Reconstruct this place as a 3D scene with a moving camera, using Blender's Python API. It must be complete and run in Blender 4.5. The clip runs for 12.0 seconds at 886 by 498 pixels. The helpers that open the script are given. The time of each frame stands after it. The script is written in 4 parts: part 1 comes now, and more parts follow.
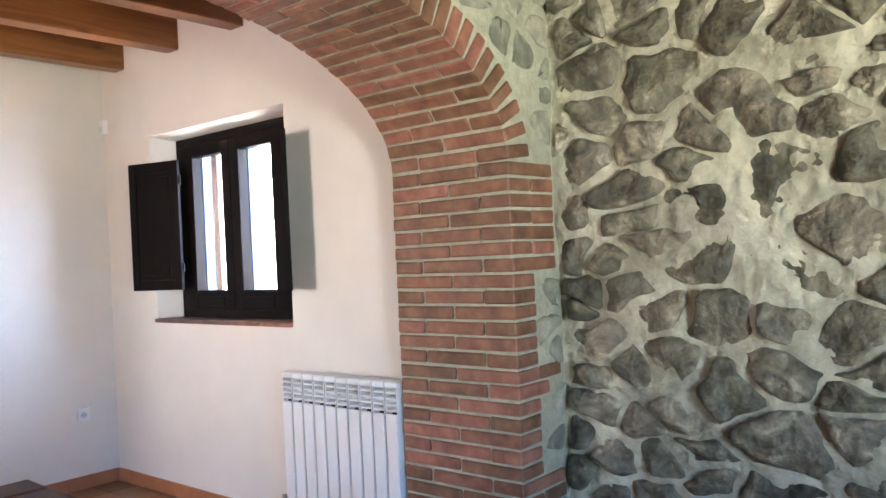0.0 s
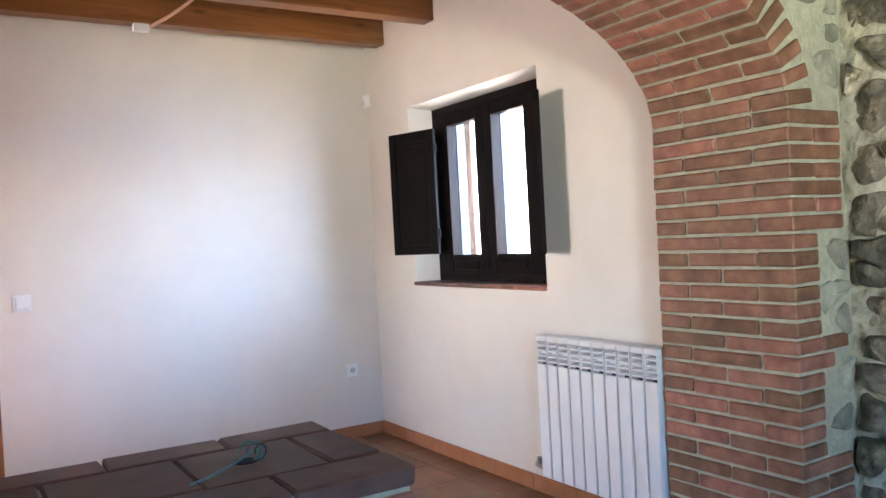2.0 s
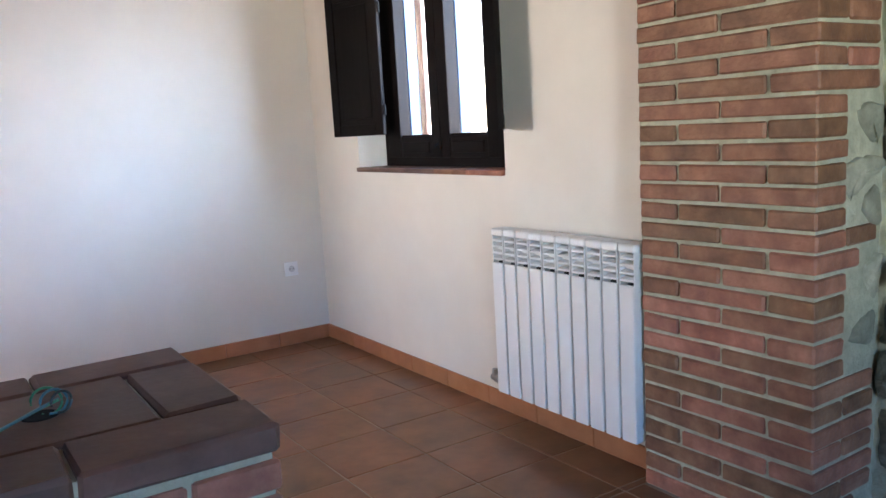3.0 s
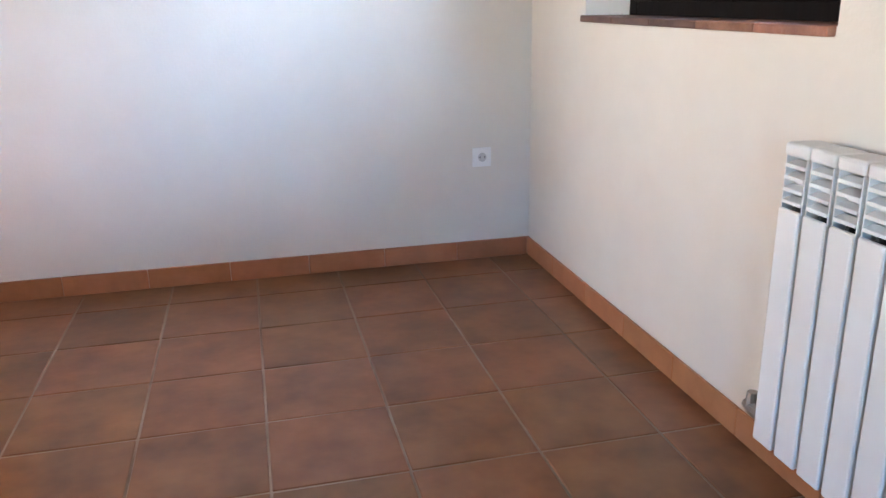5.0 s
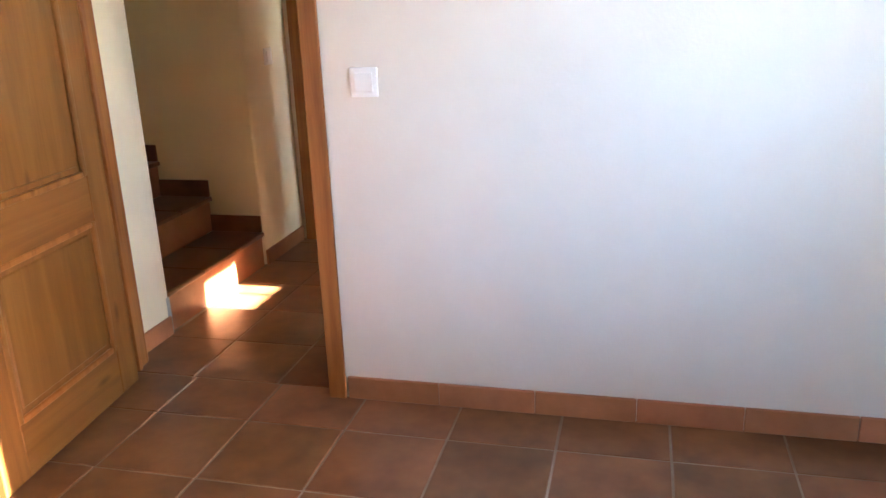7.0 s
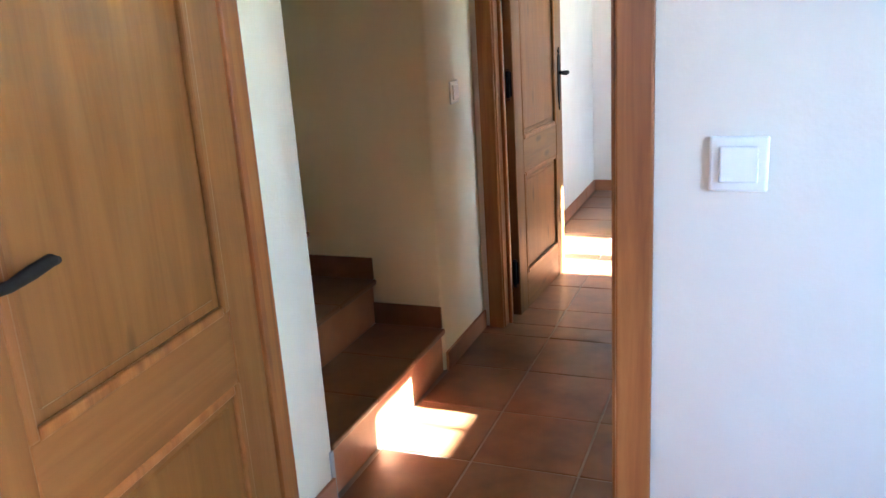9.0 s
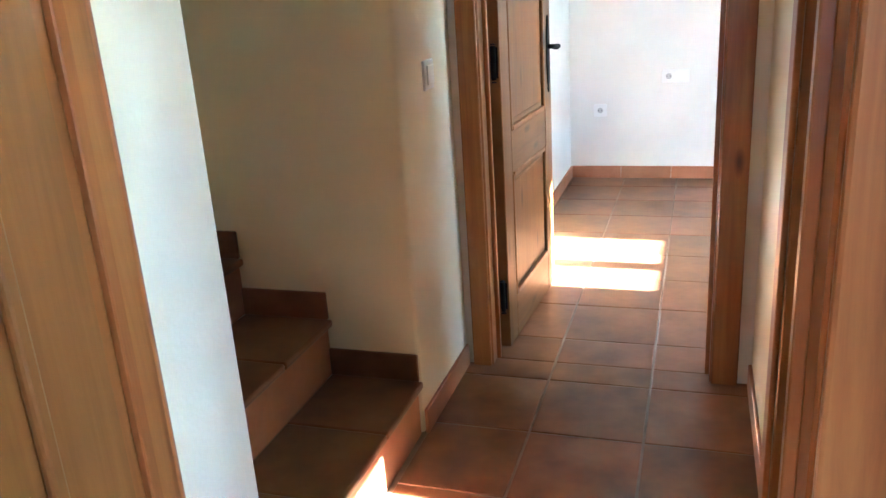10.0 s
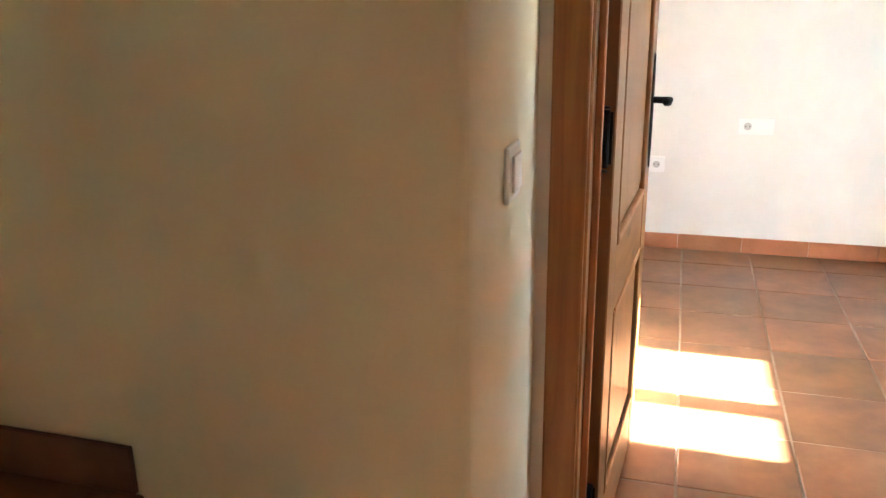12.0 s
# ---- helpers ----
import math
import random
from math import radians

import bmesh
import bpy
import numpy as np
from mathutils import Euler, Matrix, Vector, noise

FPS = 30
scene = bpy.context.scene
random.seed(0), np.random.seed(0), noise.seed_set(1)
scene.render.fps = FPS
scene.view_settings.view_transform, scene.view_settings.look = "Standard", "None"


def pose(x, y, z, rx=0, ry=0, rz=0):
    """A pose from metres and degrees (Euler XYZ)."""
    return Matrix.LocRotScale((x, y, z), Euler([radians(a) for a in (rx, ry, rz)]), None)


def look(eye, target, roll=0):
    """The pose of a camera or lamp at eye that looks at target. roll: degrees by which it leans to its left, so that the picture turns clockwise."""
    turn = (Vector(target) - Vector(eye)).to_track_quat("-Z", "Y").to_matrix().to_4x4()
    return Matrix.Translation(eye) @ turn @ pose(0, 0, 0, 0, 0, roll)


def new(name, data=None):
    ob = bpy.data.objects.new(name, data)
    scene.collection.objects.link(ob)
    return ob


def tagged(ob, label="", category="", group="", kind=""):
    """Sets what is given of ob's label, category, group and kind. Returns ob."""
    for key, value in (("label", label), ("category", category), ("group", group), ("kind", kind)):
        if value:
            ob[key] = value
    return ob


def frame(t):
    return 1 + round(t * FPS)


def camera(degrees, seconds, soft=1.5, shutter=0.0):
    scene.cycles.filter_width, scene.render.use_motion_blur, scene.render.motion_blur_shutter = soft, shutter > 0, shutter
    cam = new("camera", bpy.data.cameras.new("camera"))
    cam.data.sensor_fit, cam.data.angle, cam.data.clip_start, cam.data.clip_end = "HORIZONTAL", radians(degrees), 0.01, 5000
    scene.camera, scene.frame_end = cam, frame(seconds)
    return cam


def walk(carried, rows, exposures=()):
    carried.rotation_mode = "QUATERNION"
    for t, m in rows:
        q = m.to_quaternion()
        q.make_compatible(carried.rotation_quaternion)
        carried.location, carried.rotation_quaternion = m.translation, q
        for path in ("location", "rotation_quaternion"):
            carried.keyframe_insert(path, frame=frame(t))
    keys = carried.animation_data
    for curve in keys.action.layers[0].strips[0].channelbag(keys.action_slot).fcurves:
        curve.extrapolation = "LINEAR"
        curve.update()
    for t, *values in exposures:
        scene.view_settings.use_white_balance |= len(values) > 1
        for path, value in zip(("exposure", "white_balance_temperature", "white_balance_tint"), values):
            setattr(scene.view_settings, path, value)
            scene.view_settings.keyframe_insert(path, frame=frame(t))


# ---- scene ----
cam = camera(58.2, 12.0)
PATH = [
    (0, (-2.456, -4.833, 1.329), (-0.932, -3.538, 1.336), -2.8),
    (0.5, (-2.601, -4.887, 1.354), (-1.306, -3.373, 1.533), -1.9),
    (1, (-2.667, -4.909, 1.376), (-1.626, -3.226, 1.665), -1.1),
    (1.5, (-2.644, -4.887, 1.341), (-1.66, -3.158, 1.544), -1.5),
    (2, (-2.454, -4.745, 1.289), (-1.387, -3.054, 1.257), -3.1),
    (2.5, (-2.212, -4.545, 1.257), (-1.114, -2.886, 1.05), -3.8),
    (2.7, (-2.131, -4.448, 1.233), (-1.032, -2.795, 0.983), -3.8),
    (4.3, (-1.326, -3.552, 1.115), (-0.448, -1.826, 0.616), -1.0),
    (4.5, (-1.271, -3.419, 1.086), (-0.477, -1.661, 0.557), -0.9),
    (5, (-1.15, -3.181, 1.089), (-0.706, -1.326, 0.485), -1.0),
    (5.5, (-1.165, -2.946, 1.093), (-0.993, -1.063, 0.441), -1.8),
    (6, (-1.233, -2.691, 1.187), (-1.157, -0.811, 0.508), -2.3),
    (6.5, (-1.265, -2.494, 1.249), (-1.397, -0.601, 0.616), -1.5),
    (7, (-1.302, -2.289, 1.282), (-1.77, -0.439, 0.684), -2.1),
    (7.5, (-1.469, -2.049, 1.304), (-2.068, -0.223, 0.751), -1.8),
    (7.7, (-1.53, -1.966, 1.296), (-2.177, -0.152, 0.759), -1.6),
    (9.3, (-2.197, -1.113, 1.299), (-2.918, 0.668, 0.742), -3.7),
    (9.5, (-2.261, -0.967, 1.282), (-2.962, 0.819, 0.718), -3.5),
    (10, (-2.403, -0.68, 1.275), (-3.002, 1.123, 0.65), -3.8),
    (10.5, (-2.562, -0.378, 1.292), (-2.911, 1.46, 0.585), -4.4),
    (11, (-2.662, -0.116, 1.307), (-3.026, 1.72, 0.601), -3.3),
    (11.5, (-2.775, 0.108, 1.301), (-3.246, 1.941, 0.655), -2.4),
    (12, (-2.913, 0.376, 1.29), (-3.459, 2.202, 0.685), -0.9),
]
EXPOSURES = [(0.0, 5.45, 6300, 18), (1.0, 5.6, 6300, 18), (1.5, 5.55, 6300, 18), (2.5, 5.25, 6250, 14), (4.5, 5.35, 6500, 14), (5.0, 5.45, 6450, 13), (6.0, 5.6, 6450, 12), (7.5, 5.6, 6400, 11), (9.5, 5.8, 4700, -2), (10.0, 6.0, 4800, -3), (10.5, 6.1, 5200, -1), (12.0, 6.0, 5600, 0)]
walk(cam, [(t, look(eye, target, roll)) for t, eye, target, roll in PATH], EXPOSURES)

# ---- light ----
SUN_EL, SUN_AZ = 26.0, 1.2          # elevation; the light travels towards -x, turned a little to +y
world = bpy.data.worlds.new("sky")
scene.world = world
world.use_nodes = True
wn = world.node_tree.nodes
sky = wn.new("ShaderNodeTexSky")
sky.sky_type, sky.sun_disc = "NISHITA", False
sky.sun_elevation, sky.sun_rotation = radians(SUN_EL), radians(90 + SUN_AZ)
world.node_tree.links.new(sky.outputs[0], wn["Background"].inputs[0])
wn["Background"].inputs[1].default_value = 0.1
sun_data = bpy.data.lights.new("sun", "SUN")
sun_data.energy, sun_data.angle, sun_data.color = 5.0, radians(0.5), (1.0, 0.95, 0.88)
sun = new("sun", sun_data)
sd = Vector((-math.cos(radians(SUN_EL)) * math.cos(radians(SUN_AZ)), math.cos(radians(SUN_EL)) * math.sin(radians(SUN_AZ)), -math.sin(radians(SUN_EL))))
sun.matrix_world = Matrix.Translation((6, 0, 6)) @ sd.to_track_quat("-Z", "Y").to_matrix().to_4x4()


def window_fill_lamp(name, eye, target, w, h, watts, color=(0.66, 0.82, 1.0), spread=180):
    """An area lamp at a window: stands in for light from outside, or adds fill."""
    d = bpy.data.lights.new(name, "AREA")
    d.shape, d.size, d.size_y, d.energy, d.color = "RECTANGLE", w, h, watts, color
    d.spread = radians(spread)
    ob = new(name, d)
    ob.matrix_world = look(eye, target)
    return ob


# windows of the far room, the end room, the side room; then added fill at unseen windows, south (sky above, green
# ground below) and west
window_fill_lamp("window_fill_lamp", (1.05, -1.95, 1.80), (-0.7, -0.2, 0.90), 1.3, 1.0, 3.0, (0.44, 0.67, 1.0), 120)
window_fill_lamp("window_fill_lamp", (0.55, 2.82, 1.75), (-2, 3.0, 0.6), 0.9, 0.9, 0.7, (0.66, 0.84, 1.0))
# narrow beam, aimed only to brighten the stair wall
window_fill_lamp("window_fill_lamp", (0.55, 0.56, 1.63), (-3.3, 1.32, 1.35), 0.2, 0.45, 2.0, (0.92, 1.0, 0.80), 28)
window_fill_lamp("window_fill_lamp", (-2.6, -7.57, 1.60), (-0.9, -3.6, -0.7), 1.0, 1.0, 0.8, (0.16, 0.48, 1.0), 88)
window_fill_lamp("ground_fill_lamp", (-2.6, -7.57, 1.05), (0.2, -4.0, 3.6), 1.0, 0.7, 1.8, (0.97, 1.0, 0.72), 78)
# fill for the far room from an added, unseen west window
window_fill_lamp("window_fill_lamp", (-5.08, -1.3, 1.5), (0.0, -1.3, 1.3), 1.0, 1.0, 0.37, (1.0, 0.92, 0.85), 60)


# ---- materials ----
def material(name, base, rough=0.6, metal=0.0, spec=0.5):
    m = bpy.data.materials.new(name)
    m.use_nodes = True
    b = m.node_tree.nodes["Principled BSDF"]
    b.inputs["Base Color"].default_value = (*base, 1)
    b.inputs["Roughness"].default_value, b.inputs["Metallic"].default_value = rough, metal
    b.inputs["Specular IOR Level"].default_value = spec
    return m, m.node_tree.nodes, m.node_tree.links, b


def textured(name, stops, scale=6.0, detail=6.0, rough=(0.5, 0.8), bump=0.3, bump_scale=40.0, dist=0.01, stretch=(1, 1, 1), random_tint=0.0, island=False,
             spec=0.5, patches=0.0, patch_scale=1.5, distortion=0.0, metal=0.0):
    """Two scales of noise colour a surface: stops run over the grain, patches darken or lighten it in wide blotches."""
    m, n, l, b = material(name, (0.5, 0.5, 0.5), 0.5, metal, spec)
    tc = n.new("ShaderNodeTexCoord")
    mp = n.new("ShaderNodeMapping")
    mp.inputs["Scale"].default_value = stretch
    vec = mp.outputs[0]
    if random_tint or island:
        rnd = n.new("ShaderNodeNewGeometry").outputs["Random Per Island"] if island else n.new("ShaderNodeObjectInfo").outputs["Random"]
        sh = n.new("ShaderNodeVectorMath")
        sh.operation = "MULTIPLY_ADD"
        l.new(rnd, sh.inputs[0])
        sh.inputs[1].default_value = (37.0, 19.0, 53.0)
        l.new(tc.outputs["Object"], sh.inputs[2])
        l.new(sh.outputs[0], mp.inputs[0])
    else:
        l.new(tc.outputs["Object"], mp.inputs[0])
    no = n.new("ShaderNodeTexNoise")
    no.inputs["Scale"].default_value, no.inputs["Detail"].default_value, no.inputs["Roughness"].default_value = scale, detail, 0.62
    no.inputs["Distortion"].default_value = distortion
    l.new(vec, no.inputs["Vector"])
    cr = n.new("ShaderNodeValToRGB")
    el = cr.color_ramp.elements
    while len(el) < len(stops):
        el.new(0.5)
    for e, (p, c) in zip(el, stops):
        e.position, e.color = p, (*c, 1)
    l.new(no.outputs["Fac"], cr.inputs[0])
    col = cr.outputs[0]
    big = n.new("ShaderNodeTexNoise")
    big.inputs["Scale"].default_value, big.inputs["Detail"].default_value = patch_scale, 3.0
    l.new(mp.outputs[0] if random_tint or island else tc.outputs["Object"], big.inputs["Vector"])
    if patches:
        mr = n.new("ShaderNodeMapRange")
        mr.inputs["From Min"].default_value, mr.inputs["From Max"].default_value = 0.3, 0.7
        mr.inputs["To Min"].default_value, mr.inputs["To Max"].default_value = 1 - patches, 1 + patches
        l.new(big.outputs["Fac"], mr.inputs["Value"])
        hs = n.new("ShaderNodeHueSaturation")
        l.new(mr.outputs[0], hs.inputs["Value"])
        l.new(col, hs.inputs["Color"])
        col = hs.outputs[0]
    if random_tint:
        mr = n.new("ShaderNodeMapRange")
        mr.inputs["To Min"].default_value, mr.inputs["To Max"].default_value = 1 - random_tint, 1 + random_tint
        l.new(rnd, mr.inputs["Value"])
        hs = n.new("ShaderNodeHueSaturation")
        l.new(mr.outputs[0], hs.inputs["Value"])
        l.new(col, hs.inputs["Color"])
        mh = n.new("ShaderNodeMapRange")
        mh.inputs["To Min"].default_value, mh.inputs["To Max"].default_value = 0.5 + random_tint * 0.045, 0.5 - random_tint * 0.045
        l.new(rnd, mh.inputs["Value"])
        l.new(mh.outputs[0], hs.inputs["Hue"])
        col = hs.outputs[0]
    l.new(col, b.inputs["Base Color"])
    rr = n.new("ShaderNodeMapRange")
    rr.inputs["To Min"].default_value, rr.inputs["To Max"].default_value = rough
    l.new(big.outputs["Fac"], rr.inputs["Value"])
    l.new(rr.outputs[0], b.inputs["Roughness"])
    if bump:
        bn = n.new("ShaderNodeTexNoise")
        bn.inputs["Scale"].default_value, bn.inputs["Detail"].default_value = bump_scale, 5.0
        l.new(vec, bn.inputs["Vector"])
        bu = n.new("ShaderNodeBump")
        bu.inputs["Strength"].default_value, bu.inputs["Distance"].default_value = bump, dist
        l.new(bn.outputs["Fac"], bu.inputs["Height"])
        l.new(bu.outputs[0], b.inputs["Normal"])
    return m


PLASTER = textured("cream_plaster", [(0.3, (0.74, 0.69, 0.62)), (0.7, (0.79, 0.74, 0.67))], 3, 4, (0.5, 0.75), 0.25, 90, 0.003, patches=0.025, patch_scale=0.9)
HALL_PLASTER = textured("yellow_cream_plaster", [(0.3, (0.76, 0.69, 0.51)), (0.7, (0.81, 0.74, 0.56))], 3, 4, (0.5, 0.75), 0.25, 90, 0.003, patches=0.025, patch_scale=0.9)
WHITEWASH = textured("white_plaster", [(0.3, (0.78, 0.76, 0.72)), (0.7, (0.83, 0.81, 0.77))], 3, 4, (0.55, 0.8), 0.25, 80, 0.003, patches=0.02)
BRICK = textured("red_brick", [(0.25, (0.165, 0.072, 0.046)), (0.5, (0.27, 0.122, 0.073)), (0.75, (0.38, 0.19, 0.118))], 14, 8, (0.42, 0.7), 0.6, 70, 0.006,
                 random_tint=0.3, patches=0.22, patch_scale=9)
CAP_BRICK = textured("dark_brick", [(0.25, (0.085, 0.045, 0.036)), (0.6, (0.15, 0.08, 0.062)), (0.8, (0.21, 0.12, 0.10))], 9, 8, (0.45, 0.7), 0.25, 60, 0.003,
                     random_tint=0.2, patches=0.2, patch_scale=7)
JOINT = textured("lime_joint", [(0.3, (0.35, 0.35, 0.26)), (0.7, (0.52, 0.52, 0.39))], 22, 7, (0.8, 0.95), 0.9, 55, 0.008, patches=0.12, patch_scale=4)
RUBBLE_JOINT = textured("rubble_mortar", [(0.25, (0.28, 0.26, 0.19)), (0.5, (0.48, 0.45, 0.34)), (0.75, (0.68, 0.64, 0.50))], 7, 10, (0.8, 0.95), 0.8, 22, 0.03, patches=0.2, patch_scale=3, distortion=0.5)
STONE = textured("rubble_stone", [(0.27, (0.05, 0.046, 0.035)), (0.45, (0.145, 0.13, 0.095)), (0.58, (0.25, 0.22, 0.155)), (0.70, (0.50, 0.46, 0.36))], 7, 12, (0.4, 0.75), 0.9, 16, 0.05,
                 random_tint=0.3, patches=0.35, patch_scale=4, distortion=0.9)
PEBBLE = textured("river_stone", [(0.25, (0.16, 0.165, 0.125)), (0.55, (0.31, 0.31, 0.235)), (0.8, (0.48, 0.47, 0.36))], 16, 8, (0.5, 0.8), 0.8, 40, 0.01, random_tint=0.4, patches=0.25, patch_scale=6)
TERRACOTTA = textured("terracotta_tile", [(0.2, (0.135, 0.055, 0.023)), (0.5, (0.212, 0.090, 0.037)), (0.8, (0.275, 0.124, 0.054))], 6, 3, (0.24, 0.42), 0.12, 30, 0.004,
                      random_tint=0.12, patches=0.2, patch_scale=3.0, spec=0.45)
SKIRT = textured("terracotta_skirting", [(0.25, (0.36, 0.14, 0.06)), (0.7, (0.47, 0.20, 0.095))], 8, 6, (0.3, 0.5), 0.1, 40, 0.003, random_tint=0.08, patches=0.1, patch_scale=5)
GROUT = textured("floor_joint", [(0.35, (0.20, 0.14, 0.10)), (0.7, (0.42, 0.34, 0.28))], 2.2, 5, (0.8, 0.95), 0.4, 60, 0.003, patches=0.25, patch_scale=2.5)


def wood(name, dark, mid, light, along="z", rough=(0.35, 0.5), knots=True, ring=9.0):
    """Boards with long streaks, rings and a few knots."""
    st = {"x": (0.6, 9, 9), "y": (9, 0.6, 9), "z": (9, 9, 0.6)}[along]
    m = textured(name, [(0.25, dark), (0.5, mid), (0.78, light)], ring / 4, 8, rough, 0.15, 12, 0.003, stretch=st, random_tint=0.12, patches=0.12, patch_scale=0.6, distortion=0.8)
    if knots:
        n, l = m.node_tree.nodes, m.node_tree.links
        b = n["Principled BSDF"]
        src = b.inputs["Base Color"].links[0].from_socket
        vo = n.new("ShaderNodeTexVoronoi")
        vo.inputs["Scale"].default_value = 1.0
        mp = n.new("ShaderNodeMapping")
        mp.inputs["Scale"].default_value = {"x": (3, 9, 9), "y": (9, 3, 9), "z": (9, 9, 3)}[along]
        tc = n["Texture Coordinate"]
        l.new(tc.outputs["Object"], mp.inputs[0])
        l.new(mp.outputs[0], vo.inputs["Vector"])
        mr = n.new("ShaderNodeMapRange")
        mr.inputs["From Min"].default_value, mr.inputs["From Max"].default_value = 0.05, 0.16
        mr.inputs["To Min"].default_value, mr.inputs["To Max"].default_value = 0.75, 0.0
        l.new(vo.outputs["Distance"], mr.inputs["Value"])
        mx = n.new("ShaderNodeMix")
        mx.data_type = "RGBA"
        l.new(mr.outputs[0], mx.inputs[0])
        l.new(src, mx.inputs[6])
        mx.inputs[7].default_value = (dark[0] * 0.35, dark[1] * 0.3, dark[2] * 0.3, 1)
        l.new(mx.outputs[2], b.inputs["Base Color"])
    return m


PINE = wood("honey_pine", (0.135, 0.052, 0.011), (0.195, 0.080, 0.018), (0.25, 0.113, 0.030))
PINE_X = wood("honey_pine_rail", (0.135, 0.052, 0.011), (0.195, 0.080, 0.018), (0.25, 0.113, 0.030), "x")
CASING = wood("varnished_casing", (0.17, 0.052, 0.012), (0.29, 0.105, 0.026), (0.40, 0.17, 0.048), "z", (0.28, 0.45))
BEAM = wood("varnished_beam", (0.13, 0.042, 0.012), (0.22, 0.08, 0.024), (0.32, 0.13, 0.042), "x", (0.3, 0.5))
BEAM_Y = wood("varnished_beam_long", (0.13, 0.042, 0.012), (0.22, 0.08, 0.024), (0.32, 0.13, 0.042), "y", (0.3, 0.5))
BOARD = wood("ceiling_board", (0.14, 0.055, 0.02), (0.22, 0.095, 0.036), (0.30, 0.14, 0.06), "x", (0.4, 0.6))
EBONY = textured("dark_window_wood", [(0.3, (0.004, 0.0026, 0.0022)), (0.7, (0.009, 0.006, 0.005))], 6, 6, (0.4, 0.6), 0.15, 12, 0.003, stretch=(9, 9, 0.6), random_tint=0.1, spec=0.08)
ENAMEL = textured("white_enamel", [(0.3, (0.80, 0.80, 0.79)), (0.7, (0.84, 0.84, 0.83))], 4, 3, (0.34, 0.45), 0.05, 80, 0.001)
PLASTIC = material("white_plastic", (0.86, 0.86, 0.85), 0.35)[0]
GREY_PLASTIC = material("grey_recess", (0.52, 0.52, 0.52), 0.5)[0]
IRON = textured("black_iron", [(0.3, (0.008, 0.008, 0.008)), (0.7, (0.02, 0.019, 0.018))], 30, 5, (0.65, 0.85), 0.4, 90, 0.002, spec=0.10)
# near-black grey that puts the shade between radiator elements into the colour
SLOT_SHADE = textured("slot_shade", [(0.3, (0.03, 0.032, 0.032)), (0.7, (0.06, 0.062, 0.06))], 20, 5, (0.7, 0.9), 0.2, 60, 0.002)
STEEL = material("galvanised_steel", (0.45, 0.45, 0.44), 0.4, 1.0)[0]
SHADE_METAL = material("brushed_shade", (0.62, 0.60, 0.57), 0.35, 0.8)[0]
SHADE_WHITE = material("opal_glass", (0.78, 0.82, 0.84), 0.25)[0]
CONDUIT = material("pink_conduit", (0.62, 0.36, 0.27), 0.5)[0]
WIRES = [material(n, c, 0.4)[0] for n, c in (("green_wire", (0.03, 0.20, 0.11)), ("blue_wire", (0.04, 0.15, 0.20)), ("black_wire", (0.015, 0.03, 0.03)))]
CEMENT = textured("grey_cement", [(0.3, (0.30, 0.30, 0.29)), (0.7, (0.42, 0.42, 0.40))], 20, 6, (0.8, 0.95), 0.5, 60, 0.004)
EARTH = textured("dry_ground", [(0.3, (0.30, 0.25, 0.17)), (0.7, (0.42, 0.37, 0.27))], 0.8, 8, (0.8, 0.95), 0.5, 6, 0.05, patches=0.2, patch_scale=0.1)
# blue that stands for the sky's light on dark window wood
SKY_TINT = textured("sky_tinted_edge", [(0.3, (0.020, 0.042, 0.085)), (0.7, (0.034, 0.062, 0.115))], 8, 4, (0.25, 0.4), 0.1, 30, 0.002, stretch=(1, 1, 0.1))
GLASS, gn, gl, gb = material("window_glass", (1, 1, 1), 0.0)
g_mix, g_clear, g_gloss = gn.new("ShaderNodeMixShader"), gn.new("ShaderNodeBsdfTransparent"), gn.new("ShaderNodeBsdfGlossy")
g_gloss.inputs["Roughness"].default_value = 0.02
g_mix.inputs[0].default_value = 0.05
gl.new(g_clear.outputs[0], g_mix.inputs[1])
gl.new(g_gloss.outputs[0], g_mix.inputs[2])
gl.new(g_mix.outputs[0], gn["Material Output"].inputs[0])
gn.remove(gb)


# ---- mesh helpers ----
def finish(name, bm, mat, parent=None, label="", smooth=False):
    me = bpy.data.meshes.new(name)
    bmesh.ops.recalc_face_normals(bm, faces=bm.faces)
    bm.to_mesh(me)
    bm.free()
    if mat:
        me.materials.append(mat)
    if smooth:
        for p in me.polygons:
            p.use_smooth = True
    ob = new(name, me)
    if parent:
        ob.parent = parent
    if label:
        ob["label"] = label
    return ob


def part(name, bm, mat, parent, label="", smooth=False):
    return finish(name, bm, mat, parent, label, smooth)


def add_box(bm, x0, x1, y0, y1, z0, z1, bevel=0.0, seg=1):
    vs = [bm.verts.new((x, y, z)) for x in (x0, x1) for y in (y0, y1) for z in (z0, z1)]
    fs = [bm.faces.new([vs[i] for i in q]) for q in ((0, 1, 3, 2), (4, 6, 7, 5), (0, 4, 5, 1), (2, 3, 7, 6), (0, 2, 6, 4), (1, 5, 7, 3))]
    if bevel:
        bmesh.ops.recalc_face_normals(bm, faces=fs)
        es = list({e for f in fs for e in f.edges})
        bmesh.ops.bevel(bm, geom=es, offset=bevel, segments=seg, profile=0.5, affect="EDGES")
    return bm


def box(x0, x1, y0, y1, z0, z1, bevel=0.0, seg=1):
    return add_box(bmesh.new(), x0, x1, y0, y1, z0, z1, bevel, seg)


